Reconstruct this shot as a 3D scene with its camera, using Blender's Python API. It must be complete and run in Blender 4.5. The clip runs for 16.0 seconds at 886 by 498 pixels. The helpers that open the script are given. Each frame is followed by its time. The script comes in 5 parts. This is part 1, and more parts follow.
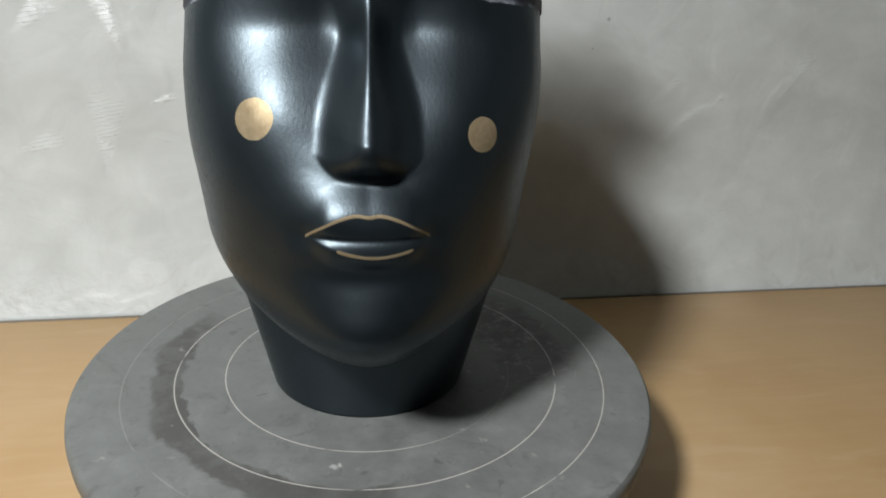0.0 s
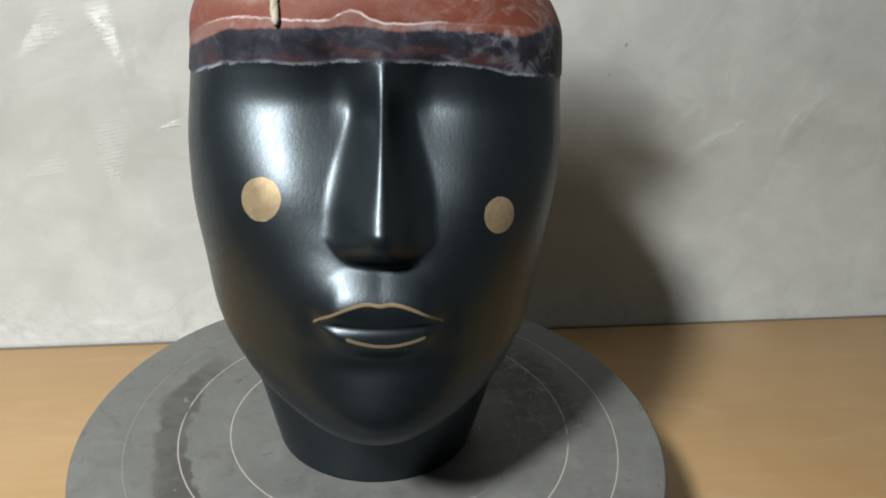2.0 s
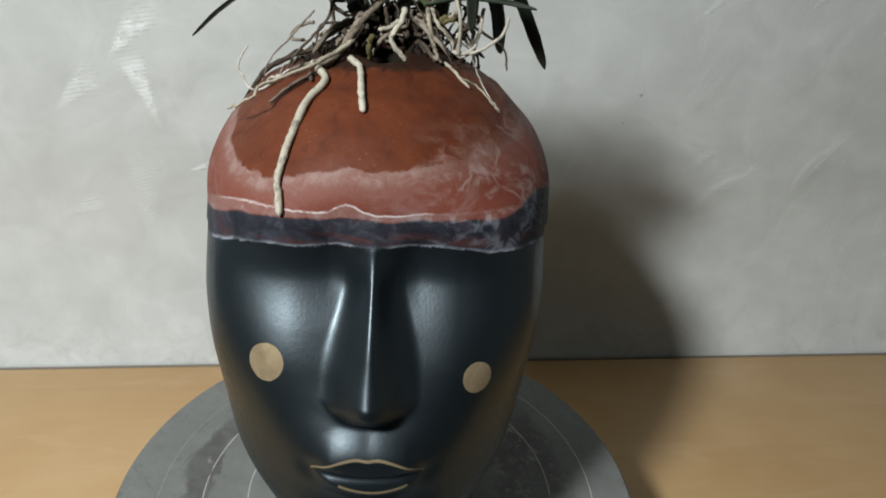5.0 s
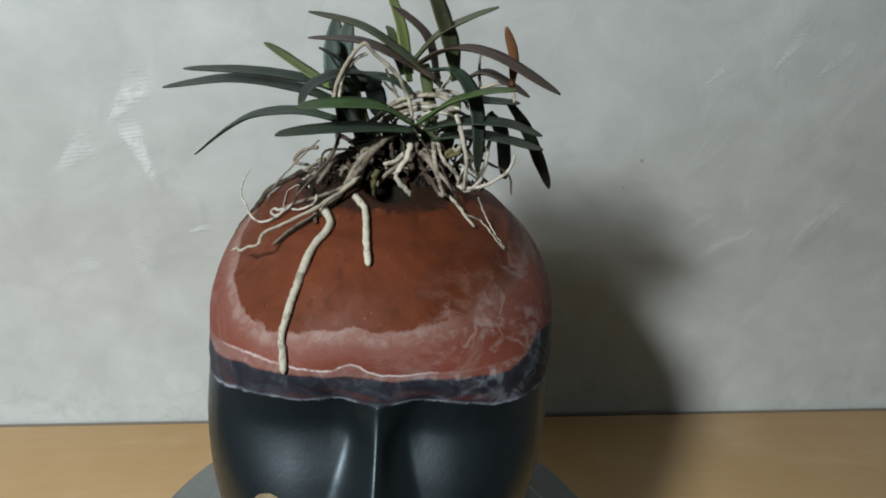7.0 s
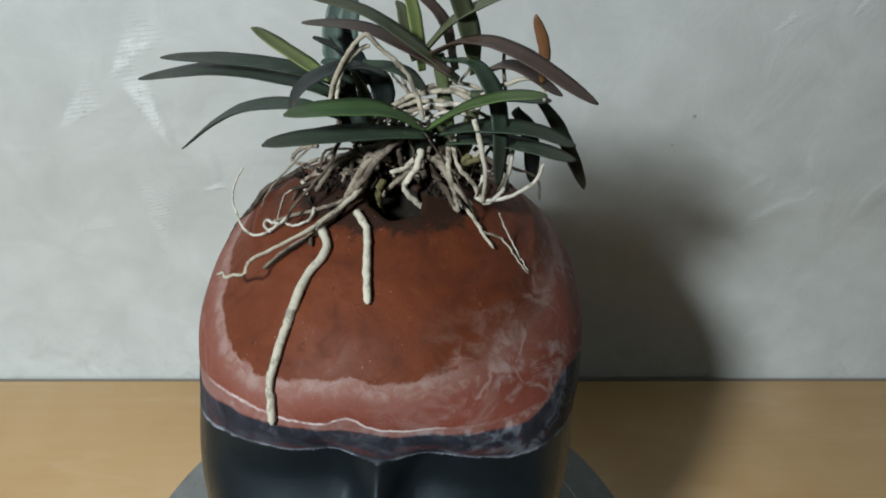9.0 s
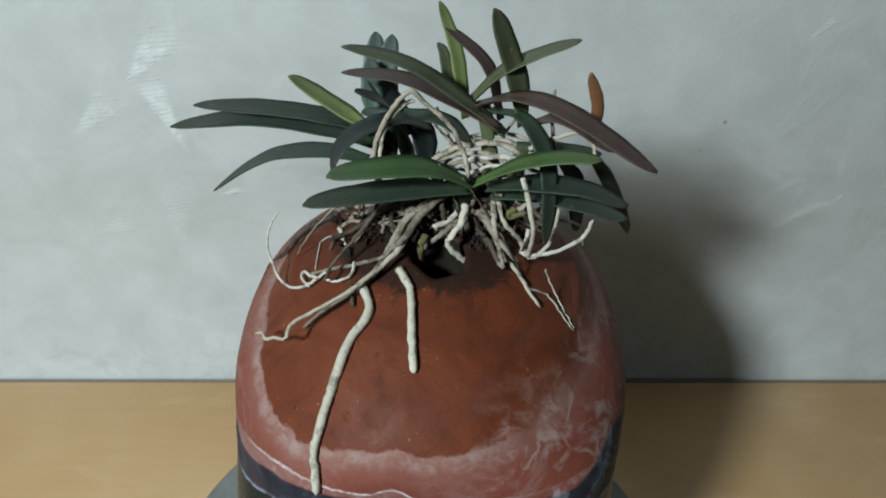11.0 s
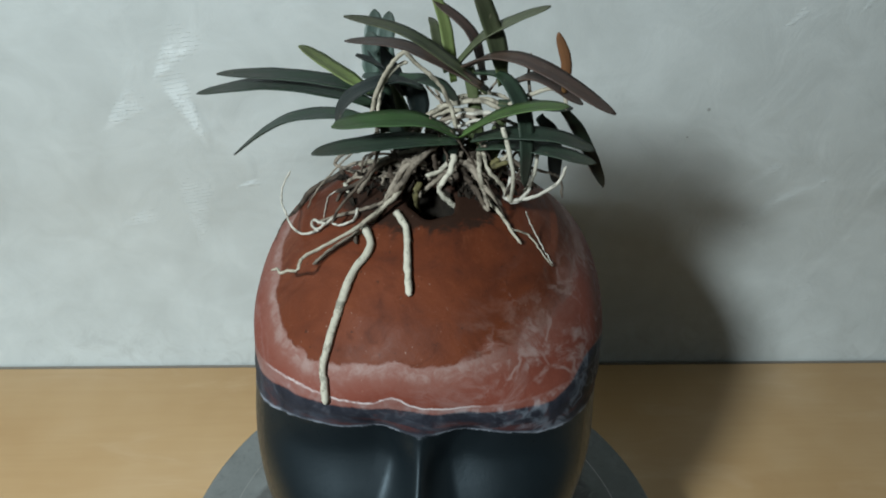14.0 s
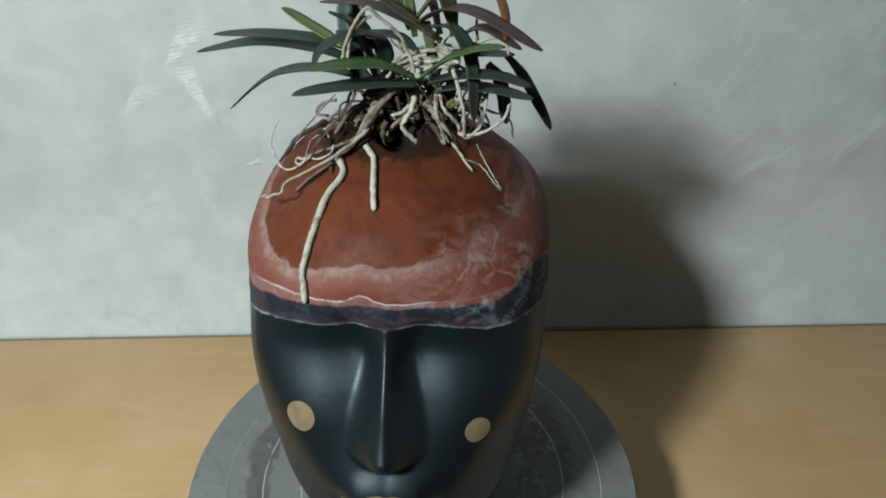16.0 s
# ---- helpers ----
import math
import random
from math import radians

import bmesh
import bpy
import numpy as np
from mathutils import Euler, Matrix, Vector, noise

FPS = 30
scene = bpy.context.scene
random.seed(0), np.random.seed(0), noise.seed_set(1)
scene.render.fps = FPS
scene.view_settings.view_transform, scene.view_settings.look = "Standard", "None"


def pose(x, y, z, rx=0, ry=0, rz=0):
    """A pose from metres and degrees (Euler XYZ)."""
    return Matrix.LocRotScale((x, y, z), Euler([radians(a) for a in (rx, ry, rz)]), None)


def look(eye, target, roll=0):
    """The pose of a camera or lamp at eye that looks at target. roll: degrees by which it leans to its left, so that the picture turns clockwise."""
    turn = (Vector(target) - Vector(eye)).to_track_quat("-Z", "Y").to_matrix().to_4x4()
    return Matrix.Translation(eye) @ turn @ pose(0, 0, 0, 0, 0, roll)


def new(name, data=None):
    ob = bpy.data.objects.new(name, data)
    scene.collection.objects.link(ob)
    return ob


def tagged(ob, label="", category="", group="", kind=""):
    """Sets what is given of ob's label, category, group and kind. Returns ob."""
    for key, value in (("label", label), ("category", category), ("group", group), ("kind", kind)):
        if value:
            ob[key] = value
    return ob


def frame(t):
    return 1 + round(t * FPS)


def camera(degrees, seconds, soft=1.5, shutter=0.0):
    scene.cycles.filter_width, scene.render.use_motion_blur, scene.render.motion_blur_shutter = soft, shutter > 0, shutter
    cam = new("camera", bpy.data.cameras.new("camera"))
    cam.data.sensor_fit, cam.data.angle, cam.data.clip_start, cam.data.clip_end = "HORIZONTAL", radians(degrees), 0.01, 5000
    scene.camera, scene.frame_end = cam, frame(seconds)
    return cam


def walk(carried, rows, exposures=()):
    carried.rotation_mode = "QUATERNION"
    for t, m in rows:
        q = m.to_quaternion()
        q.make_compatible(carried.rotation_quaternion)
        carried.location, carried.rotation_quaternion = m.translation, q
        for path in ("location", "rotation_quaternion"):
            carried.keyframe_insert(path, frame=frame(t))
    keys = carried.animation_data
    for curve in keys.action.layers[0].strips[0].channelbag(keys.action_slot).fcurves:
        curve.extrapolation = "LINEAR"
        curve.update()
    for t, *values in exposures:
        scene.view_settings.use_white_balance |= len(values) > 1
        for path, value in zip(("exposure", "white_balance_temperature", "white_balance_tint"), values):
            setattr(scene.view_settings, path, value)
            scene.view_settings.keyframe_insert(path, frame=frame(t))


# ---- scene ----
cam = camera(62.0, 16.0, soft=1.9)
ROWS = [
    (0, (-0.0280, -0.3520, 0.2952), (0.0406, 0.0115, 0.1430), 2.48),
    (0.5, (-0.0282, -0.3389, 0.2953), (0.0389, 0.0257, 0.1451), 2.67),
    (1, (-0.0289, -0.3328, 0.2993), (0.0377, 0.0306, 0.1459), 2.77),
    (1.5, (-0.0275, -0.3264, 0.3077), (0.0396, 0.0355, 0.1512), 3.21),
    (2, (-0.0275, -0.3277, 0.3229), (0.0369, 0.0339, 0.1644), 2.95),
    (2.5, (-0.0240, -0.3268, 0.3349), (0.0361, 0.0318, 0.1680), 2.91),
    (3, (-0.0228, -0.3263, 0.3481), (0.0335, 0.0290, 0.1734), 2.65),
    (3.5, (-0.0236, -0.3260, 0.3633), (0.0282, 0.0259, 0.1804), 2.59),
    (4, (-0.0200, -0.3190, 0.3767), (0.0318, 0.0302, 0.1888), 2.90),
    (4.5, (-0.0108, -0.3217, 0.3969), (0.0338, 0.0278, 0.2075), 3.28),
    (7, (-0.0158, -0.2866, 0.4720), (0.0321, 0.0586, 0.2757), 4.40),
    (7.5, (-0.0134, -0.2766, 0.4865), (0.0149, 0.0655, 0.2811), 3.39),
    (8, (-0.0091, -0.2668, 0.4917), (0.0109, 0.0640, 0.2676), 3.15),
    (8.5, (-0.0070, -0.2556, 0.4928), (0.0150, 0.0679, 0.2587), 3.22),
    (9, (-0.0012, -0.2286, 0.4893), (0.0246, 0.0904, 0.2492), 3.41),
    (9.5, (-0.0112, -0.2100, 0.4936), (0.0163, 0.1051, 0.2487), 4.34),
    (12, (-0.0162, -0.1992, 0.5151), (0.0088, 0.1045, 0.2561), 2.65),
    (12.5, (-0.0141, -0.2048, 0.5111), (0.0155, 0.0992, 0.2528), 2.62),
    (13, (-0.0155, -0.2243, 0.5118), (0.0174, 0.0872, 0.2629), 3.35),
    (13.5, (-0.0115, -0.2362, 0.5097), (0.0096, 0.0753, 0.2597), 2.00),
    (14, (-0.0091, -0.2480, 0.5090), (0.0075, 0.0666, 0.2627), 1.81),
    (14.5, (-0.0038, -0.2543, 0.5036), (0.0093, 0.0594, 0.2557), 1.28),
    (15, (0.0034, -0.2716, 0.5053), (0.0120, 0.0447, 0.2606), 0.90),
    (15.5, (0.0139, -0.2888, 0.5071), (0.0228, 0.0312, 0.2673), 0.46),
    (16, (0.0151, -0.3144, 0.5060), (0.0211, 0.0065, 0.2673), -0.27),
]
EXPOSURES = [(0.0, 0.1, 6350, 10), (2.5, 0.18, 6600, 11), (4.5, 0.08, 6400, 9), (7.0, -0.18, 6150, 6), (9.5, -0.08, 5950, 4), (12.0, -0.14, 5730, -1), (14.0, -0.12, 5790, 0), (16.0, -0.08, 5930, 1)]
walk(cam, [(t, look(eye, target, roll)) for t, eye, target, roll in ROWS], EXPOSURES)

# ---- world, lamps ----
world = bpy.data.worlds.new("world")
scene.world = world
world.use_nodes = True
world.node_tree.nodes["Background"].inputs[0].default_value = (0.75, 0.85, 1.0, 1)
world.node_tree.nodes["Background"].inputs[1].default_value = 0.05


def area_lamp(name, eye, target, size, watts, colour):
    data = bpy.data.lights.new(name, "AREA")
    data.shape, data.size, data.energy, data.color = "DISK", size, watts, colour
    ob = new(name, data)
    ob.matrix_world = look(eye, target)
    return ob


area_lamp("room_lamp", (-0.53, -0.65, 0.96), (-0.18, 0.0, 0.12), 0.14, 18.0, (1.0, 0.985, 0.96))

# ---- materials ----


def material(name, colour=(0.5, 0.5, 0.5), rough=0.5, metal=0.0, spec=0.5):
    mat = bpy.data.materials.new(name)
    mat.use_nodes = True
    nodes, links = mat.node_tree.nodes, mat.node_tree.links
    bsdf = nodes["Principled BSDF"]
    bsdf.inputs["Base Color"].default_value = (*colour, 1)
    bsdf.inputs["Roughness"].default_value = rough
    bsdf.inputs["Metallic"].default_value = metal
    bsdf.inputs["Specular IOR Level"].default_value = spec
    return mat, nodes, links, bsdf


def coords(nodes, links, scale=(1, 1, 1)):
    tc, mp = nodes.new("ShaderNodeTexCoord"), nodes.new("ShaderNodeMapping")
    links.new(tc.outputs["Object"], mp.inputs["Vector"])
    mp.inputs["Scale"].default_value = scale
    return mp.outputs["Vector"]


def noise_tex(nodes, links, vec, scale, detail=4.0, rough=0.6, distort=0.0):
    n = nodes.new("ShaderNodeTexNoise")
    n.inputs["Scale"].default_value, n.inputs["Detail"].default_value = scale, detail
    n.inputs["Roughness"].default_value, n.inputs["Distortion"].default_value = rough, distort
    links.new(vec, n.inputs["Vector"])
    return n.outputs["Fac"]


def ramp(nodes, links, fac, stops):
    r = nodes.new("ShaderNodeValToRGB")
    while len(r.color_ramp.elements) < len(stops):
        r.color_ramp.elements.new(0.5)
    for e, (p, c) in zip(r.color_ramp.elements, stops):
        e.position, e.color = p, (*c, 1) if len(c) == 3 else c
    links.new(fac, r.inputs["Fac"])
    return r.outputs["Color"]


def mixc(nodes, links, fac, a, b, mode="MIX"):
    m = nodes.new("ShaderNodeMix")
    m.data_type, m.blend_type = "RGBA", mode
    for sock, v in ((m.inputs[0], fac), (m.inputs[6], a), (m.inputs[7], b)):
        if isinstance(v, bpy.types.NodeSocket):
            links.new(v, sock)
        elif isinstance(v, tuple):
            sock.default_value = (*v, 1)
        else:
            sock.default_value = v
    return m.outputs[2]


def calc(nodes, links, op, a, b=0.0, c=0.0, clamp=False):
    m = nodes.new("ShaderNodeMath")
    m.operation, m.use_clamp = op, clamp
    for sock, v in zip(m.inputs, (a, b, c)):
        if isinstance(v, bpy.types.NodeSocket):
            links.new(v, sock)
        else:
            sock.default_value = v
    return m.outputs[0]


def step(nodes, links, v, lo, hi, to0=0.0, to1=1.0):
    m = nodes.new("ShaderNodeMapRange")
    m.interpolation_type = "SMOOTHSTEP"
    m.inputs["From Min"].default_value, m.inputs["From Max"].default_value = lo, hi
    m.inputs["To Min"].default_value, m.inputs["To Max"].default_value = to0, to1
    links.new(v, m.inputs["Value"])
    return m.outputs["Result"]


def bump(nodes, links, bsdf, height, strength, distance):
    b = nodes.new("ShaderNodeBump")
    b.inputs["Strength"].default_value, b.inputs["Distance"].default_value = strength, distance
    links.new(height, b.inputs["Height"])
    links.new(b.outputs["Normal"], bsdf.inputs["Normal"])
    return b


def attribute(nodes, name):
    a = nodes.new("ShaderNodeAttribute")
    a.attribute_name = name
    return a.outputs["Fac"]


def plaster_material():
    mat, n, l, b = material("polished_plaster", rough=0.42, spec=0.45)
    v = coords(n, l)
    big = noise_tex(n, l, v, 5.0, 5.0, 0.55, 1.2)
    mid = noise_tex(n, l, v, 22.0, 6.0, 0.6, 0.8)
    fine = noise_tex(n, l, v, 300.0, 3.0, 0.6)
    fan = attribute(n, "fan")
    c = ramp(n, l, big, [(0.3, (0.475, 0.50, 0.485)), (0.55, (0.545, 0.575, 0.56)), (0.75, (0.61, 0.645, 0.635))])
    c = mixc(n, l, 0.35, c, ramp(n, l, mid, [(0.3, (0.445, 0.47, 0.46)), (0.7, (0.64, 0.675, 0.665))]))
    # cloudy smears drawn slantwise by the trowel
    tc = n.new("ShaderNodeTexCoord")
    slant = n.new("ShaderNodeMapping")
    l.new(tc.outputs["Object"], slant.inputs["Vector"])
    slant.inputs["Rotation"].default_value = (0, radians(38), 0)
    slant.inputs["Scale"].default_value = (8.0, 8.0, 16.0)
    cloud = noise_tex(n, l, slant.outputs["Vector"], 1.0, 5.0, 0.6, 1.4)
    c = mixc(n, l, step(n, l, cloud, 0.46, 0.78, 0.0, 0.30), c, (0.70, 0.735, 0.725))
    c = mixc(n, l, step(n, l, cloud, 0.24, 0.48, 0.16, 0.0), c, (0.40, 0.415, 0.40))
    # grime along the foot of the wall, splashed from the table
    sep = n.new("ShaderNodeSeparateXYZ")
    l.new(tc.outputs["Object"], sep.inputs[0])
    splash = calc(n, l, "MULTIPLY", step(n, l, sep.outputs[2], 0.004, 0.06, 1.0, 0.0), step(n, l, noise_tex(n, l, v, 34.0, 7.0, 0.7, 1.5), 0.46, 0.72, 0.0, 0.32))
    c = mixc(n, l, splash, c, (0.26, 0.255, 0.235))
    # one small dark speck
    for place, size in (((0.2246, WALL_Y, 0.2427), 0.0022), ((0.2130, WALL_Y, 0.2180), 0.0012)):
        d = n.new("ShaderNodeVectorMath")
        d.operation = "DISTANCE"
        l.new(tc.outputs["Object"], d.inputs[0])
        d.inputs[1].default_value = place
        c = mixc(n, l, step(n, l, d.outputs["Value"], size * 0.4, size, 0.50, 0.0), c, (0.13, 0.125, 0.12))
    # whitens the fans: pale plaster at right, the lamp's sheen painted in at left
    c = mixc(n, l, calc(n, l, "MULTIPLY", fan, step(n, l, cloud, 0.30, 0.62, 0.08, 0.40)), c, (0.76, 0.79, 0.78))
    l.new(c, b.inputs["Base Color"])
    fan = calc(n, l, "MULTIPLY", fan, step(n, l, noise_tex(n, l, v, 60.0, 4.0, 0.6), 0.36, 0.58))
    dull = step(n, l, mid, 0.3, 0.75, 0.30, 0.48)
    l.new(mixc(n, l, fan, dull, (0.39, 0.39, 0.39)), b.inputs["Roughness"])
    l.new(calc(n, l, "MULTIPLY_ADD", fan, 0.05, 0.45), b.inputs["Specular IOR Level"])
    # ribs left by the trowel's edge within the fans
    phase = calc(n, l, "MULTIPLY_ADD", mid, 1.6, calc(n, l, "MULTIPLY_ADD", big, 3.0, calc(n, l, "MULTIPLY_ADD", sep.outputs[0], -55.0, calc(n, l, "MULTIPLY", sep.outputs[2], 300.0))))
    ribs = calc(n, l, "SUBTRACT", 1.0, calc(n, l, "FRACT", phase))
    h = calc(n, l, "MULTIPLY_ADD", fine, 0.12, mid)
    h = calc(n, l, "MULTIPLY_ADD", calc(n, l, "MULTIPLY", ribs, fan), 0.85, h)
    bump(n, l, b, h, 1.0, 0.001)
    return mat


def painted_material(name, colour, rough):
    mat, n, l, b = material(name, colour, rough)
    v = coords(n, l)
    k = noise_tex(n, l, v, 3.0, 5.0)
    l.new(ramp(n, l, k, [(0.3, tuple(x * 0.92 for x in colour)), (0.7, colour)]), b.inputs["Base Color"])
    bump(n, l, b, noise_tex(n, l, v, 120.0, 3.0), 0.08, 0.002)
    return mat


def wood_material():
    mat, n, l, b = material("light_wood_veneer", rough=0.38, spec=0.4)
    v = coords(n, l, (1.6, 26.0, 26.0))
    grain = noise_tex(n, l, v, 5.0, 6.0, 0.65, 0.6)
    pores = noise_tex(n, l, coords(n, l, (14.0, 420.0, 420.0)), 3.0, 3.0, 0.6)
    blotch = noise_tex(n, l, coords(n, l), 7.0, 3.0)
    c = ramp(n, l, grain, [(0.25, (0.440, 0.290, 0.138)), (0.5, (0.465, 0.312, 0.152)), (0.75, (0.495, 0.340, 0.170))])
    c = mixc(n, l, step(n, l, pores, 0.64, 0.78, 0.0, 0.12), c, (0.36, 0.22, 0.10))
    c = mixc(n, l, 0.45, c, ramp(n, l, blotch, [(0.32, (0.40, 0.235, 0.092)), (0.5, (0.47, 0.305, 0.145)), (0.7, (0.56, 0.40, 0.235))]))
    wipe = noise_tex(n, l, coords(n, l, (6.0, 22.0, 22.0)), 1.3, 5.0, 0.6, 1.2)
    c = mixc(n, l, step(n, l, wipe, 0.52, 0.72, 0.0, 0.20), c, (0.60, 0.45, 0.30))
    l.new(c, b.inputs["Base Color"])
    l.new(step(n, l, blotch, 0.3, 0.7, 0.32, 0.46), b.inputs["Roughness"])
    bump(n, l, b, pores, 0.05, 0.001)
    return mat


def wheel_material():
    mat, n, l, b = material("grey_cast_metal", rough=0.55, spec=0.4)
    tc = n.new("ShaderNodeTexCoord")
    sep = n.new("ShaderNodeSeparateXYZ")
    l.new(tc.outputs["Object"], sep.inputs[0])
    x, y = sep.outputs[0], sep.outputs[1]
    r = calc(n, l, "SQRT", calc(n, l, "ADD", calc(n, l, "MULTIPLY", x, x), calc(n, l, "MULTIPLY", y, y)))
    v = coords(n, l)
    big = noise_tex(n, l, v, 14.0, 5.0, 0.6, 1.0)
    mid = noise_tex(n, l, v, 55.0, 6.0, 0.65)
    fine = noise_tex(n, l, v, 420.0, 3.0)
    c = ramp(n, l, mid, [(0.3, (0.128, 0.136, 0.131)), (0.55, (0.158, 0.168, 0.162)), (0.78, (0.198, 0.209, 0.202))])
    # wet clay wiped round in arcs: between the second and third ring, and behind the neck
    ang = calc(n, l, "ARCTAN2", y, x)
    wob = calc(n, l, "MULTIPLY_ADD", calc(n, l, "SUBTRACT", big, 0.5), 0.030, r)
    edge = calc(n, l, "MULTIPLY_ADD", calc(n, l, "SUBTRACT", mid, 0.5), 0.012, wob)
    sweep = calc(n, l, "MULTIPLY_ADD", calc(n, l, "SUBTRACT", big, 0.5), 1.2, ang)
    left = calc(n, l, "MULTIPLY", step(n, l, edge, 0.0965, 0.0990), step(n, l, edge, 0.1120, 0.1165, 1.0, 0.0))
    left = calc(n, l, "MULTIPLY", left, calc(n, l, "ADD", step(n, l, sweep, 2.2, 2.7), step(n, l, sweep, -1.75, -1.35, 1.0, 0.0)), clamp=True)
    right = calc(n, l, "MULTIPLY", step(n, l, edge, 0.060, 0.075), step(n, l, edge, 0.108, 0.122, 1.0, 0.0))
    right = calc(n, l, "MULTIPLY", right, calc(n, l, "MULTIPLY", step(n, l, sweep, -0.5, 0.0), step(n, l, sweep, 1.1, 1.6, 1.0, 0.0)))
    wet = calc(n, l, "MAXIMUM", left, right)
    c = mixc(n, l, calc(n, l, "MULTIPLY", wet, step(n, l, mid, 0.3, 0.6, 0.45, 0.88)), c, (0.066, 0.065, 0.062))
    scuff = calc(n, l, "MULTIPLY", right, step(n, l, noise_tex(n, l, v, 85.0, 7.0, 0.75, 1.6), 0.50, 0.64, 0.0, 0.55))
    c = mixc(n, l, scuff, c, (0.30, 0.305, 0.30))
    smear = step(n, l, noise_tex(n, l, v, 30.0, 5.0, 0.7, 2.0), 0.56, 0.70, 0.0, 0.50)
    c = mixc(n, l, smear, c, (0.090, 0.088, 0.084))
    scour = noise_tex(n, l, v, 130.0, 8.0, 0.75, 1.0)
    c = mixc(n, l, step(n, l, scour, 0.50, 0.68, 0.0, 0.35), c, (0.095, 0.094, 0.09))
    c = mixc(n, l, step(n, l, scour, 0.26, 0.42, 0.30, 0.0), c, (0.27, 0.275, 0.27))
    drips = step(n, l, noise_tex(n, l, v, 75.0, 3.0, 0.6, 0.8), 0.66, 0.71, 0.0, 0.55)
    c = mixc(n, l, drips, c, (0.085, 0.084, 0.082))
    spots = step(n, l, noise_tex(n, l, v, 95.0, 2.0), 0.70, 0.76, 0.0, 0.5)
    c = mixc(n, l, spots, c, (0.30, 0.30, 0.29))
    for place, size in (((-0.0222, -0.0846, TOP), 0.0028), ((-0.0196, -0.0842, TOP), 0.0020)):
        d = n.new("ShaderNodeVectorMath")
        d.operation = "DISTANCE"
        l.new(tc.outputs["Object"], d.inputs[0])
        d.inputs[1].default_value = place
        chip = calc(n, l, "MULTIPLY_ADD", calc(n, l, "SUBTRACT", noise_tex(n, l, v, 300.0, 3.0), 0.5), 0.006, d.outputs["Value"])
        c = mixc(n, l, step(n, l, chip, size * 0.4, size * 0.8, 0.7, 0.0), c, (0.42, 0.42, 0.41))
    # three scribed rings, an inch apart, half worn away
    worn = noise_tex(n, l, v, 26.0, 4.0)
    for radius, cut, width, west, east in ((0.0762, 0.30, 0.00042, 1.0, 0.2), (0.1016, 0.32, 0.00044, 1.0, 1.0), (0.1270, 0.36, 0.00040, 0.22, 1.0)):
        line = calc(n, l, "ABSOLUTE", calc(n, l, "SUBTRACT", calc(n, l, "MULTIPLY_ADD", mid, 0.0004, r), radius + 0.0002))
        m = calc(n, l, "MULTIPLY", step(n, l, line, width * 0.4, width, 1.0, 0.0), step(n, l, worn, cut, cut + 0.08))
        m = calc(n, l, "MULTIPLY", m, step(n, l, x, -0.01, 0.05, west, east))
        c = mixc(n, l, calc(n, l, "MULTIPLY", m, 0.80), c, (0.50, 0.485, 0.455))
    l.new(c, b.inputs["Base Color"])
    l.new(step(n, l, mid, 0.3, 0.7, 0.45, 0.66), b.inputs["Roughness"])
    bump(n, l, b, calc(n, l, "MULTIPLY_ADD", fine, 0.4, mid), 0.2, 0.0012)
    return mat


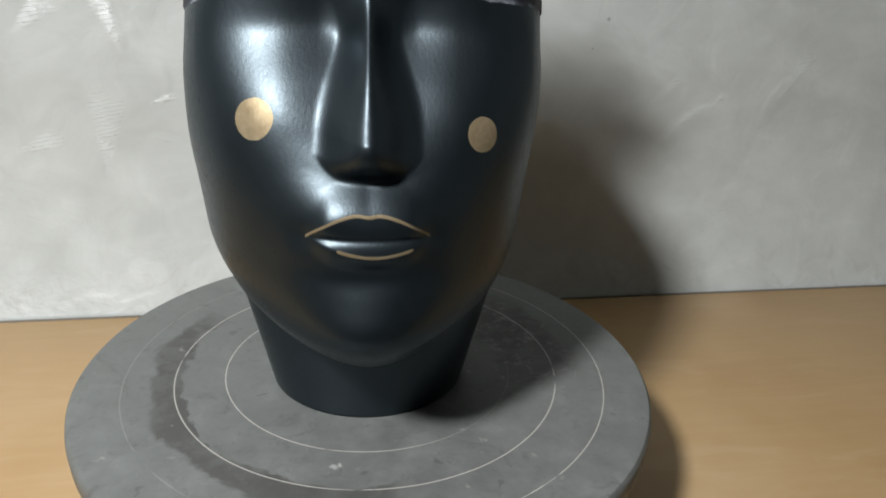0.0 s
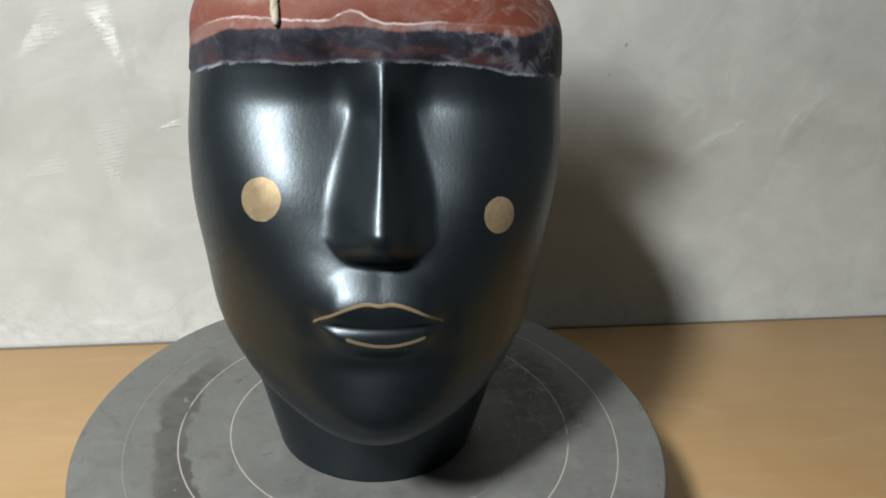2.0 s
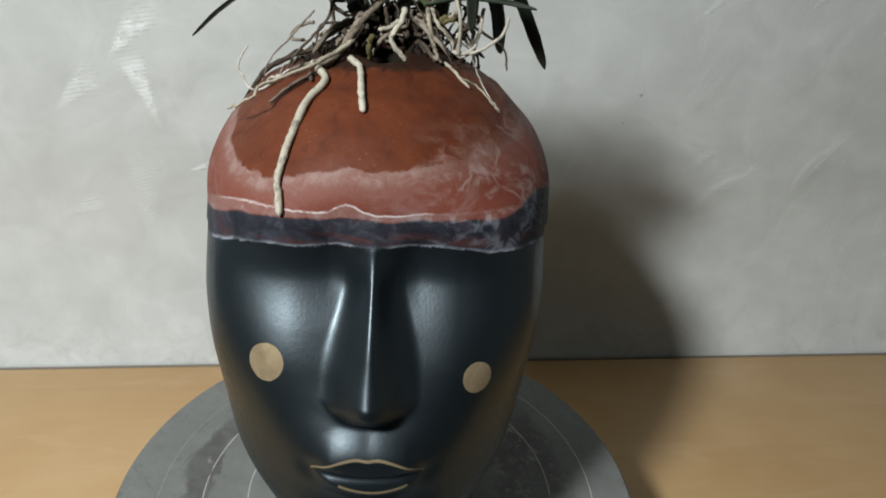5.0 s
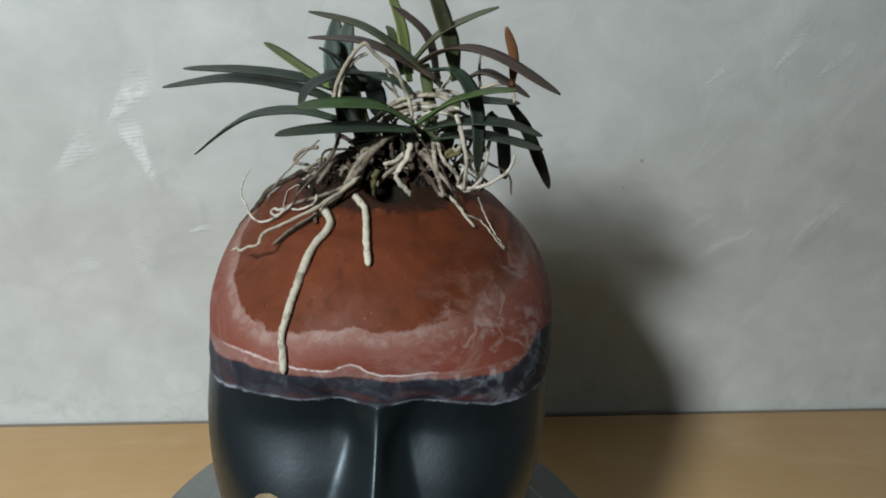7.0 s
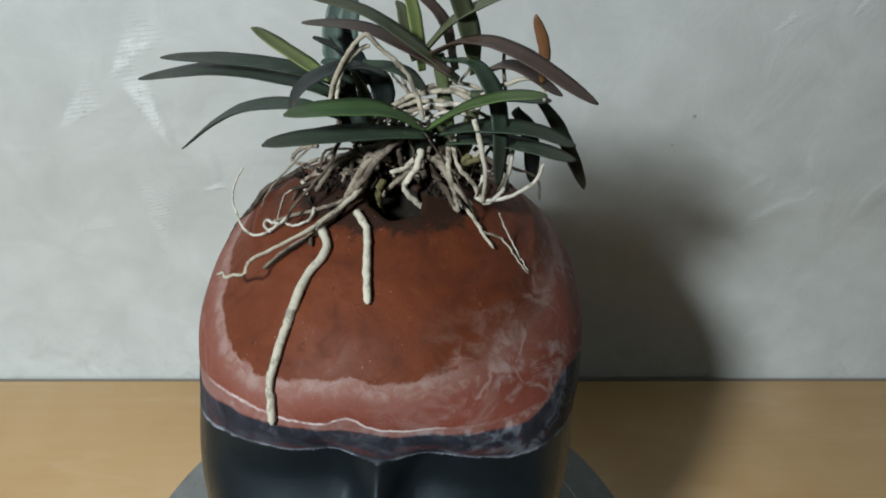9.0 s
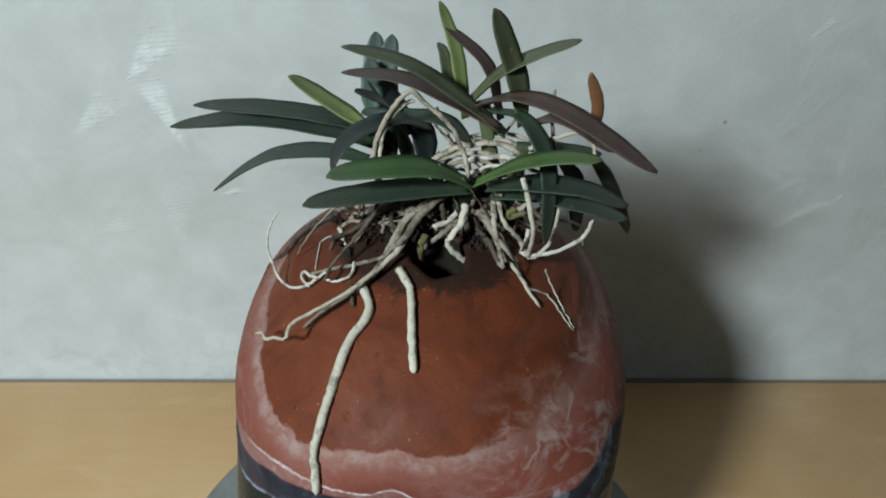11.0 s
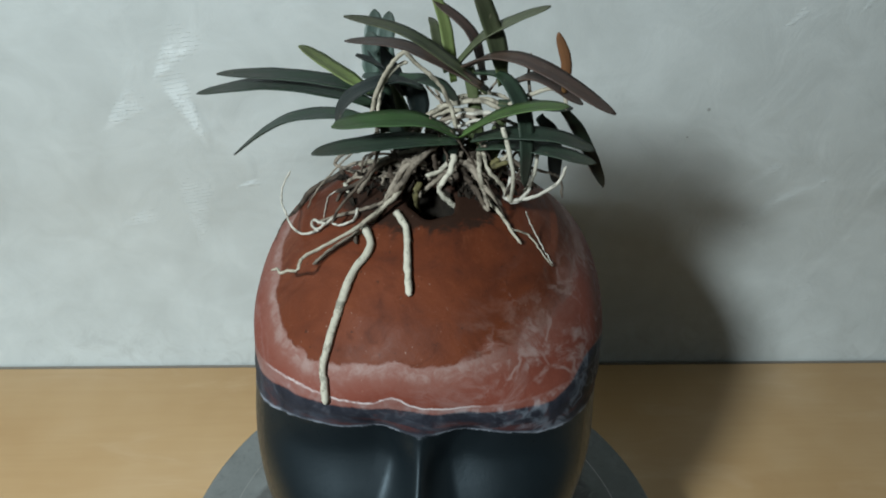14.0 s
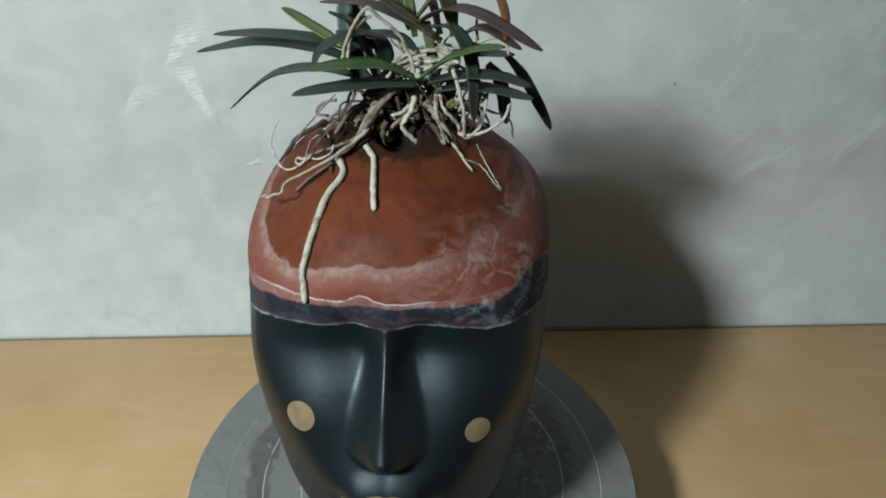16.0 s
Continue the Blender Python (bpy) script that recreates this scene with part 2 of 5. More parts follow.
def head_material():
    """Burnished black clay below, washed terracotta above, gold paint on cheeks and lips."""
    mat, n, l, b = material("painted_clay", rough=0.3)
    v = coords(n, l)
    big = noise_tex(n, l, v, 22.0, 6.0, 0.65, 1.5)
    mid = noise_tex(n, l, v, 75.0, 6.0, 0.7, 1.2)
    small = noise_tex(n, l, v, 190.0, 6.0, 0.7, 0.6)
    fine = noise_tex(n, l, v, 520.0, 3.0, 0.6)
    wisp = noise_tex(n, l, coords(n, l, (1.0, 1.0, 2.0)), 34.0, 10.0, 0.70, 0.7)
    foam = noise_tex(n, l, v, 48.0, 5.0, 0.65, 1.6)
    # thin threads of slip, drawn out by the brush
    threads = None
    for size, bend in ((21.0, 0.6), (38.0, 0.5)):
        off = calc(n, l, "ABSOLUTE", calc(n, l, "SUBTRACT", noise_tex(n, l, coords(n, l, (1.0, 1.0, 1.5)), size, 3.0, 0.50, bend), 0.5))
        line = step(n, l, off, 0.003, 0.034, 1.0, 0.0)
        threads = line if threads is None else calc(n, l, "MAXIMUM", threads, line)
    threads = calc(n, l, "MULTIPLY", threads, step(n, l, mid, 0.42, 0.60))
    veil = attribute(n, "veil")
    jag = calc(n, l, "MULTIPLY_ADD", calc(n, l, "SUBTRACT", small, 0.5), 0.0050, calc(n, l, "MULTIPLY", calc(n, l, "SUBTRACT", mid, 0.5), 0.0040))
    frayed = calc(n, l, "MULTIPLY", veil, calc(n, l, "MULTIPLY", calc(n, l, "SUBTRACT", wisp, 0.5), 0.040))
    top = calc(n, l, "ADD", calc(n, l, "ADD", attribute(n, "wash"), jag), frayed)
    line = calc(n, l, "ADD", attribute(n, "rim"), calc(n, l, "MULTIPLY", jag, 0.24))
    foot = calc(n, l, "ADD", attribute(n, "base"), calc(n, l, "MULTIPLY", jag, 0.7))
    clay = ramp(n, l, big, [(0.28, (0.064, 0.0180, 0.0085)), (0.5, (0.102, 0.0270, 0.0105)), (0.72, (0.132, 0.0375, 0.0155))])
    clay = mixc(n, l, step(n, l, mid, 0.54, 0.74, 0.0, 0.60), clay, (0.060, 0.018, 0.009))
    clay = mixc(n, l, step(n, l, mid, 0.28, 0.44, 0.40, 0.0), clay, (0.155, 0.050, 0.022))
    clay = mixc(n, l, step(n, l, noise_tex(n, l, v, 330.0, 3.0, 0.6), 0.66, 0.73, 0.0, 0.65), clay, (0.030, 0.014, 0.009))
    clay = mixc(n, l, step(n, l, small, 0.66, 0.72, 0.0, 0.35), clay, (0.20, 0.070, 0.035))
    # soil and sap washed out of the opening
    crust = calc(n, l, "ADD", calc(n, l, "MULTIPLY", mid, 0.55), calc(n, l, "MULTIPLY", small, 0.45))
    grime = step(n, l, calc(n, l, "MULTIPLY_ADD", attribute(n, "soil"), 0.50, crust), 0.70, 0.86, 0.0, 0.93)
    clay = mixc(n, l, calc(n, l, "MULTIPLY", attribute(n, "soil"), 0.22), clay, (0.030, 0.015, 0.009))
    clay = mixc(n, l, grime, clay, (0.022, 0.012, 0.008))
    pink = ramp(n, l, big, [(0.3, (0.132, 0.037, 0.023)), (0.7, (0.172, 0.053, 0.036))])
    streak = calc(n, l, "MULTIPLY", step(n, l, wisp, 0.50, 0.66, 0.0, 0.8), calc(n, l, "MULTIPLY_ADD", veil, 0.65, 0.30))
    pink = mixc(n, l, step(n, l, top, -0.0125, -0.0010, 0.0, 0.50), pink, (0.205, 0.108, 0.086))
    pink = mixc(n, l, streak, pink, (0.27, 0.195, 0.18))
    pink = mixc(n, l, calc(n, l, "MULTIPLY", threads, calc(n, l, "MULTIPLY_ADD", veil, 0.34, 0.06)), pink, (0.36, 0.29, 0.27))
    soft = calc(n, l, "DIVIDE", top, calc(n, l, "MULTIPLY_ADD", veil, 0.0050, 0.0007))
    haze = calc(n, l, "MULTIPLY", calc(n, l, "MULTIPLY", veil, step(n, l, wisp, 0.50, 0.74, 0.0, 0.62)), step(n, l, top, 0.004, 0.022, 1.0, 0.0))
    clay = mixc(n, l, haze, clay, (0.25, 0.165, 0.14))
    clay = mixc(n, l, calc(n, l, "MULTIPLY", calc(n, l, "MULTIPLY", threads, veil), step(n, l, top, 0.000, 0.013, 0.34, 0.0)), clay, (0.34, 0.26, 0.235))
    c = mixc(n, l, step(n, l, soft, -1.0, 1.0), pink, clay)
    # pale specks: sparkle of glossy grains, painted into the colour
    grain = noise_tex(n, l, v, 900.0, 2.0, 0.5)
    c = mixc(n, l, calc(n, l, "MULTIPLY", step(n, l, grain, 0.70, 0.76, 0.0, 0.55), step(n, l, big, 0.45, 0.6)), c, (0.42, 0.32, 0.26))
    # pale tide marks where the wash dried
    edge = calc(n, l, "MULTIPLY", step(n, l, top, -0.0058, -0.0006), step(n, l, top, -0.0004, 0.0006, 1.0, 0.0))
    c = mixc(n, l, calc(n, l, "MULTIPLY", calc(n, l, "MULTIPLY", edge, calc(n, l, "MULTIPLY_ADD", veil, -0.75, 1.0)), step(n, l, small, 0.34, 0.66, 0.10, 0.70)), c, (0.28, 0.205, 0.185))
    slate = ramp(n, l, mid, [(0.3, (0.013, 0.014, 0.020)), (0.55, (0.026, 0.027, 0.036)), (0.75, (0.066, 0.034, 0.036))])
    slate = mixc(n, l, step(n, l, wisp, 0.52, 0.74, 0.0, 0.30), slate, (0.12, 0.14, 0.18))
    # a reddish streak low in the slate, and pale threads
    layer = noise_tex(n, l, coords(n, l, (1.0, 1.0, 7.0)), 22.0, 5.0, 0.6, 0.5)
    low_red = calc(n, l, "MULTIPLY", step(n, l, foot, 0.0005, 0.0025), step(n, l, foot, 0.0040, 0.0075, 1.0, 0.0))
    slate = mixc(n, l, calc(n, l, "MULTIPLY", low_red, step(n, l, layer, 0.47, 0.60, 0.0, 0.65)), slate, (0.075, 0.026, 0.022))
    slate = mixc(n, l, step(n, l, layer, 0.30, 0.44, 0.55, 0.0), slate, (0.010, 0.011, 0.015))
    slate = mixc(n, l, calc(n, l, "MULTIPLY", threads, calc(n, l, "MULTIPLY_ADD", veil, 0.28, 0.08)), slate, (0.24, 0.28, 0.33))
    c = mixc(n, l, step(n, l, line, -0.0005, 0.0006, 1.0, 0.0), c, slate)
    # above the slate a pale mauve film, closed by a thin white tide line
    mark = calc(n, l, "ADD", attribute(n, "tide_mark"), calc(n, l, "MULTIPLY", jag, 0.16))
    film_of_slip = calc(n, l, "MULTIPLY", step(n, l, line, -0.0006, 0.0010), step(n, l, mark, -0.0004, 0.0004, 1.0, 0.0))
    c = mixc(n, l, calc(n, l, "MULTIPLY", calc(n, l, "MULTIPLY", film_of_slip, calc(n, l, "MULTIPLY_ADD", veil, -0.75, 1.0)), step(n, l, mid, 0.32, 0.62, 0.30, 0.85)), c, (0.215, 0.135, 0.122))
    away = calc(n, l, "ABSOLUTE", calc(n, l, "MULTIPLY_ADD", calc(n, l, "SUBTRACT", small, 0.5), 0.0008, mark))
    tide = calc(n, l, "MULTIPLY", step(n, l, away, 0.0001, 0.00065, 1.0, 0.0), step(n, l, foam, 0.36, 0.60, 0.12, 0.95))
    tide = calc(n, l, "MULTIPLY", tide, attribute(n, "tide_strength"))
    c = mixc(n, l, tide, c, (0.50, 0.44, 0.43))
    scum = calc(n, l, "MULTIPLY", step(n, l, line, -0.0012, 0.0), calc(n, l, "MULTIPLY", step(n, l, line, 0.0006, 0.0034, 1.0, 0.0), step(n, l, foam, 0.54, 0.72, 0.0, 0.38)))
    c = mixc(n, l, scum, c, (0.40, 0.37, 0.38))
    isblack = step(n, l, foot, -0.0004, 0.0005, 1.0, 0.0)
    black = ramp(n, l, big, [(0.3, (0.0025, 0.0042, 0.0054)), (0.7, (0.0045, 0.0068, 0.0085))])
    c = mixc(n, l, isblack, c, black)
    low = calc(n, l, "MULTIPLY", step(n, l, foot, -0.0004, 0.0003), step(n, l, calc(n, l, "MULTIPLY_ADD", small, -0.0022, foot), -0.0008, 0.0006, 1.0, 0.0))
    c = mixc(n, l, calc(n, l, "MULTIPLY", low, step(n, l, mid, 0.40, 0.62, 0.08, 0.70)), c, (0.29, 0.32, 0.37))
    # gold
    lip = calc(n, l, "ABSOLUTE", calc(n, l, "MULTIPLY_ADD", calc(n, l, "SUBTRACT", small, 0.5), 0.0006, attribute(n, "lip_line")))
    gold = step(n, l, lip, 0.00035, 0.00085, 0.9, 0.0)
    dot = step(n, l, calc(n, l, "MULTIPLY_ADD", calc(n, l, "SUBTRACT", mid, 0.5), 0.0012, attribute(n, "cheek_dot")), -0.0001, 0.0002, 1.0, 0.0)
    gold = calc(n, l, "MAXIMUM", gold, dot)
    gcol = ramp(n, l, small, [(0.3, (0.25, 0.195, 0.115)), (0.7, (0.38, 0.305, 0.195))])
    c = mixc(n, l, gold, c, gcol)
    l.new(c, b.inputs["Base Color"])
    brushed = noise_tex(n, l, coords(n, l, (760.0, 760.0, 230.0)), 1.0, 4.0, 0.65)
    burn = step(n, l, brushed, 0.3, 0.7, 0.270, 0.430)
    matte = step(n, l, mid, 0.3, 0.7, 0.48, 0.66)
    rough = mixc(n, l, isblack, matte, burn)
    rough = mixc(n, l, gold, rough, (0.45, 0.45, 0.45))
    l.new(rough, b.inputs["Roughness"])
    l.new(calc(n, l, "MULTIPLY", gold, 0.45), b.inputs["Metallic"])
    b.inputs["Specular Tint"].default_value = (0.80, 0.94, 1.0, 1)
    l.new(calc(n, l, "MULTIPLY_ADD", isblack, -0.05, 0.15), b.inputs["Specular IOR Level"])
    # the black lies smooth, the bare clay is grainy
    h = calc(n, l, "MULTIPLY", calc(n, l, "MULTIPLY_ADD", fine, 0.5, small), calc(n, l, "MULTIPLY_ADD", isblack, -0.92, 1.0))
    h = calc(n, l, "MULTIPLY_ADD", calc(n, l, "MULTIPLY", brushed, isblack), 0.26, h)
    relief = bump(n, l, b, h, 0.25, 0.0010)
    shine = n.new("ShaderNodeBsdfGlossy")
    l.new(mixc(n, l, calc(n, l, "MULTIPLY", isblack, calc(n, l, "SUBTRACT", 1.0, gold)), (0.0, 0.0, 0.0), (0.052, 0.064, 0.072)), shine.inputs["Color"])
    shine.inputs["Roughness"].default_value = 0.41
    l.new(relief.outputs["Normal"], shine.inputs["Normal"])
    both = n.new("ShaderNodeAddShader")
    l.new(b.outputs["BSDF"], both.inputs[0])
    l.new(shine.outputs["BSDF"], both.inputs[1])
    l.new(both.outputs["Shader"], n["Material Output"].inputs["Surface"])
    return mat


def leaf_material(name, dark, light, spec=0.28, rough=0.46):
    mat, n, l, b = material(name, rough=rough, spec=spec)
    v = coords(n, l)
    k = noise_tex(n, l, v, 70.0, 5.0, 0.6, 0.5)
    info = n.new("ShaderNodeObjectInfo")
    f = calc(n, l, "ADD", calc(n, l, "MULTIPLY", k, 0.8), calc(n, l, "MULTIPLY", info.outputs["Random"], 0.25))
    c = ramp(n, l, f, [(0.3, dark), (0.75, light)])
    # fine veins run lengthwise, a dark midrib, paler margins
    a = attribute(n, "across")
    veins = calc(n, l, "SINE", calc(n, l, "MULTIPLY_ADD", k, 6.0, calc(n, l, "MULTIPLY", a, 34.0)))
    c = mixc(n, l, step(n, l, veins, 0.2, 1.0, 0.0, 0.13), c, tuple(x * 1.5 for x in light))
    c = mixc(n, l, step(n, l, calc(n, l, "ABSOLUTE", a), 0.02, 0.10, 0.32, 0.0), c, tuple(x * 0.5 for x in dark))
    c = mixc(n, l, step(n, l, calc(n, l, "ABSOLUTE", a), 0.86, 1.0, 0.0, 0.30), c, tuple(x * 1.6 + 0.01 for x in light))
    # greener towards the base, browned towards the tip
    way = calc(n, l, "MULTIPLY_ADD", calc(n, l, "SUBTRACT", noise_tex(n, l, v, 40.0, 4.0, 0.6), 0.5), 0.9, attribute(n, "along"))
    c = mixc(n, l, step(n, l, way, 0.0, 0.40, 0.40, 0.0), c, tuple(x * y for x, y in zip(light, (1.35, 1.6, 1.1))))
    c = mixc(n, l, step(n, l, way, 0.62, 1.10, 0.0, 0.45), c, (0.042, 0.034, 0.027))
    blot = noise_tex(n, l, v, 190.0, 4.0, 0.7)
    c = mixc(n, l, step(n, l, blot, 0.60, 0.72, 0.0, 0.45), c, (0.055, 0.050, 0.030))
    c = mixc(n, l, step(n, l, noise_tex(n, l, v, 420.0, 2.0), 0.68, 0.74, 0.0, 0.5), c, (0.16, 0.15, 0.10))
    l.new(c, b.inputs["Base Color"])
    l.new(step(n, l, k, 0.3, 0.7, rough - 0.06, rough + 0.10), b.inputs["Roughness"])
    bump(n, l, b, calc(n, l, "MULTIPLY_ADD", veins, 0.25, noise_tex(n, l, v, 600.0, 2.0)), 0.16, 0.0006)
    return mat


def root_material(name, dark, light, rough=0.75):
    mat, n, l, b = material(name, rough=rough, spec=0.25)
    v = coords(n, l)
    k = noise_tex(n, l, v, 120.0, 7.0, 0.7, 0.8)
    f = noise_tex(n, l, v, 520.0, 4.0, 0.65)
    info = n.new("ShaderNodeObjectInfo")
    shade = calc(n, l, "MULTIPLY_ADD", info.outputs["Random"], 0.22, calc(n, l, "MULTIPLY_ADD", f, 0.25, calc(n, l, "MULTIPLY", k, 0.70)))
    c = ramp(n, l, shade, [(0.36, dark), (0.66, light)])
    c = mixc(n, l, step(n, l, noise_tex(n, l, v, 240.0, 5.0, 0.65), 0.52, 0.64, 0.0, 0.70), c, tuple(x * 0.42 for x in dark))
    l.new(c, b.inputs["Base Color"])
    bump(n, l, b, calc(n, l, "ADD", k, f), 0.5, 0.0008)
    return mat


# ---- sizes fixed by the place ----
WALL_Y, EDGE_Y, TOP = 0.270, 0.228, 0.0804

PLASTER = plaster_material()
# for the unseen east wall: paled as a reflector for the head's right
FILL_PAINT = painted_material("pale_fill_paint", (0.58, 0.58, 0.57), 0.7)
ROOM_PAINT = painted_material("grey_wall_paint", (0.32, 0.32, 0.31), 0.7)
FLOOR_PAINT = painted_material("grey_floor_tile", (0.16, 0.155, 0.15), 0.5)
WOOD = wood_material()
WHEEL = wheel_material()
IRON = material("dark_cast_iron", (0.05, 0.05, 0.052), 0.5, 0.6)[0]
GAP_SHADE = material("rear_gap_shade", (0.20, 0.18, 0.15), 0.7)[0]
HEAD = head_material()
LEAVES = {
    "green": leaf_material("green_leaf", (0.022, 0.044, 0.016), (0.046, 0.084, 0.030)),
    "bright": leaf_material("bright_green_leaf", (0.036, 0.066, 0.021), (0.070, 0.112, 0.034)),
    "dark": leaf_material("dark_green_leaf", (0.013, 0.022, 0.015), (0.027, 0.042, 0.028)),
    "black": leaf_material("blackish_leaf", (0.008, 0.012, 0.012), (0.018, 0.024, 0.022)),
    "olive": leaf_material("olive_leaf", (0.038, 0.046, 0.024), (0.076, 0.084, 0.044)),
    "purple": leaf_material("purple_brown_leaf", (0.032, 0.021, 0.017), (0.066, 0.042, 0.034)),
    "yellow": leaf_material("yellow_green_leaf", (0.105, 0.135, 0.045), (0.165, 0.200, 0.078)),
    "teal": leaf_material("blue_green_leaf", (0.042, 0.064, 0.054), (0.080, 0.112, 0.096)),
    "orange": leaf_material("dying_orange_leaf", (0.12, 0.055, 0.024), (0.20, 0.098, 0.046)),
}
ROOTS = {
    "pale": root_material("pale_root", (0.33, 0.31, 0.245), (0.48, 0.455, 0.37)),
    "cream": root_material("cream_root", (0.19, 0.165, 0.120), (0.42, 0.385, 0.305)),
    "white": root_material("white_root", (0.30, 0.275, 0.225), (0.50, 0.475, 0.41)),
    "grey": root_material("grey_root", (0.085, 0.068, 0.050), (0.245, 0.210, 0.165)),
    "brown": root_material("brown_root", (0.026, 0.019, 0.014), (0.090, 0.070, 0.052)),
    "olive_root": root_material("olive_stalk", (0.075, 0.066, 0.028), (0.17, 0.15, 0.065)),
}
# bark crumbs; also lines the opening, its shade put into the colour
CRUMBS_HOLE_SHADE = root_material("bark_crumbs_and_hole_shade", (0.004, 0.003, 0.002), (0.016, 0.012, 0.008), 0.95)

# ---- builders ----


def mesh_object(name, verts, faces, mat, parent=None, label="", smooth=True):
    me = bpy.data.meshes.new(name)
    me.from_pydata([tuple(map(float, v)) for v in verts], [], faces)
    me.materials.append(mat)
    if smooth:
        me.polygons.foreach_set("use_smooth", [True] * len(me.polygons))
    me.update()
    ob = new(name, me)
    ob.parent = parent
    return tagged(ob, label) if label else ob


def part(name, bm, mat, parent=None, label="", smooth=True):
    me = bpy.data.meshes.new(name)
    bmesh.ops.recalc_face_normals(bm, faces=bm.faces)
    bm.to_mesh(me)
    bm.free()
    me.materials.append(mat)
    if smooth:
        me.polygons.foreach_set("use_smooth", [True] * len(me.polygons))
        me.set_sharp_from_angle(angle=radians(35))
    ob = new(name, me)
    ob.parent = parent
    return tagged(ob, label) if label else ob


def box(lo, hi, bevel=0.0, segments=2):
    bm = bmesh.new()
    bmesh.ops.create_cube(bm, size=1.0)
    lo, hi = Vector(lo), Vector(hi)
    for v in bm.verts:
        v.co = Vector(((lo[i] + hi[i]) / 2 + v.co[i] * (hi[i] - lo[i])) for i in range(3))
    if bevel:
        bmesh.ops.bevel(bm, geom=bm.edges[:], offset=bevel, segments=segments, profile=0.5, affect="EDGES")
    return bm


def lathe(profile, steps=96):
    """A turned solid from (radius, height) rows."""
    bm = bmesh.new()
    rings = [[bm.verts.new((r * math.cos(2 * math.pi * k / steps), r * math.sin(2 * math.pi * k / steps), z)) for k in range(steps)] for r, z in profile]
    for a, b in zip(rings, rings[1:]):
        for k in range(steps):
            bm.faces.new((a[k], a[(k + 1) % steps], b[(k + 1) % steps], b[k]))
    bm.faces.new(rings[0][::-1])
    bm.faces.new(rings[-1])
    return bm


def spline(points, n):
    """n + 1 points along a smooth curve through the given ones, with its tangents."""
    p = np.array(points, float)
    q = np.vstack([2 * p[0] - p[1], p, 2 * p[-1] - p[-2]])
    seg = np.linalg.norm(np.diff(p, axis=0), axis=1)
    s = np.r_[0, np.cumsum(seg)] / seg.sum()
    out = []
    for u in np.linspace(0, 1, n + 1):
        i = min(np.searchsorted(s, u, "right") - 1, len(seg) - 1)
        t = (u - s[i]) / (s[i + 1] - s[i])
        a, b, c, d = q[i : i + 4]
        out.append(0.5 * (2 * b + (c - a) * t + (2 * a - 5 * b + 4 * c - d) * t * t + (3 * b - a - 3 * c + d) * t**3))
    out = np.array(out)
    tan = np.gradient(out, axis=0)
    return out, tan / np.linalg.norm(tan, axis=1)[:, None]


# ---- the room ----
def smooth01(v, lo, hi):
    t = np.clip((v - lo) / (hi - lo), 0, 1)
    return t * t * (3 - 2 * t)


def wall_relief(x, z):
    """Trowel marks of the polished plaster: overlapping shallow sweeps with a ridge at one edge, and ribbed fans."""
    h = np.zeros_like(x)
    rng = np.random.default_rng(7)
    for _ in range(230):
        cx, cz, r = rng.uniform(-0.75, 0.95), rng.uniform(-0.1, 0.62), rng.uniform(0.04, 0.16)
        a0, wide, amp = rng.uniform(0, 2 * math.pi), rng.uniform(0.25, 0.9), rng.uniform(0.00008, 0.00034)
        dx, dz = x - cx, z - cz
        rad, ang = np.hypot(dx, dz), (np.arctan2(dz, dx) - a0 + math.pi) % (2 * math.pi) - math.pi
        arc = np.exp(-((ang / wide) ** 2) * 1.5)
        w = rng.uniform(0.004, 0.014)
        off = rad - r
        h += amp * arc * np.where(off < 0, np.exp(-((off / (3 * w)) ** 2)), np.exp(-((off / (0.7 * w)) ** 2)))
    # long curved ridges where one sweep stopped
    for cx, cz, r, a0, wide, amp in ((-0.206, -0.035, 0.049, 1.55, 0.55, 0.0004), (-0.185, 0.185, 0.045, 0.1, 0.5, 0.0007), (-0.215, 0.215, 0.045, 0.35, 0.6, 0.0008),
                                     (0.345, 0.115, 0.055, 2.2, 0.5, 0.0008), (0.44, 0.15, 0.055, 2.6, 0.5, 0.0007)):
        rad, ang = np.hypot(x - cx, z - cz), (np.arctan2(z - cz, x - cx) - a0 + math.pi) % (2 * math.pi) - math.pi
        off = rad - r
        h += amp * np.exp(-((ang / wide) ** 2) * 1.5) * np.where(off < 0, np.exp(-((off / 0.012) ** 2)), np.exp(-((off / 0.0026) ** 2)))
    return h


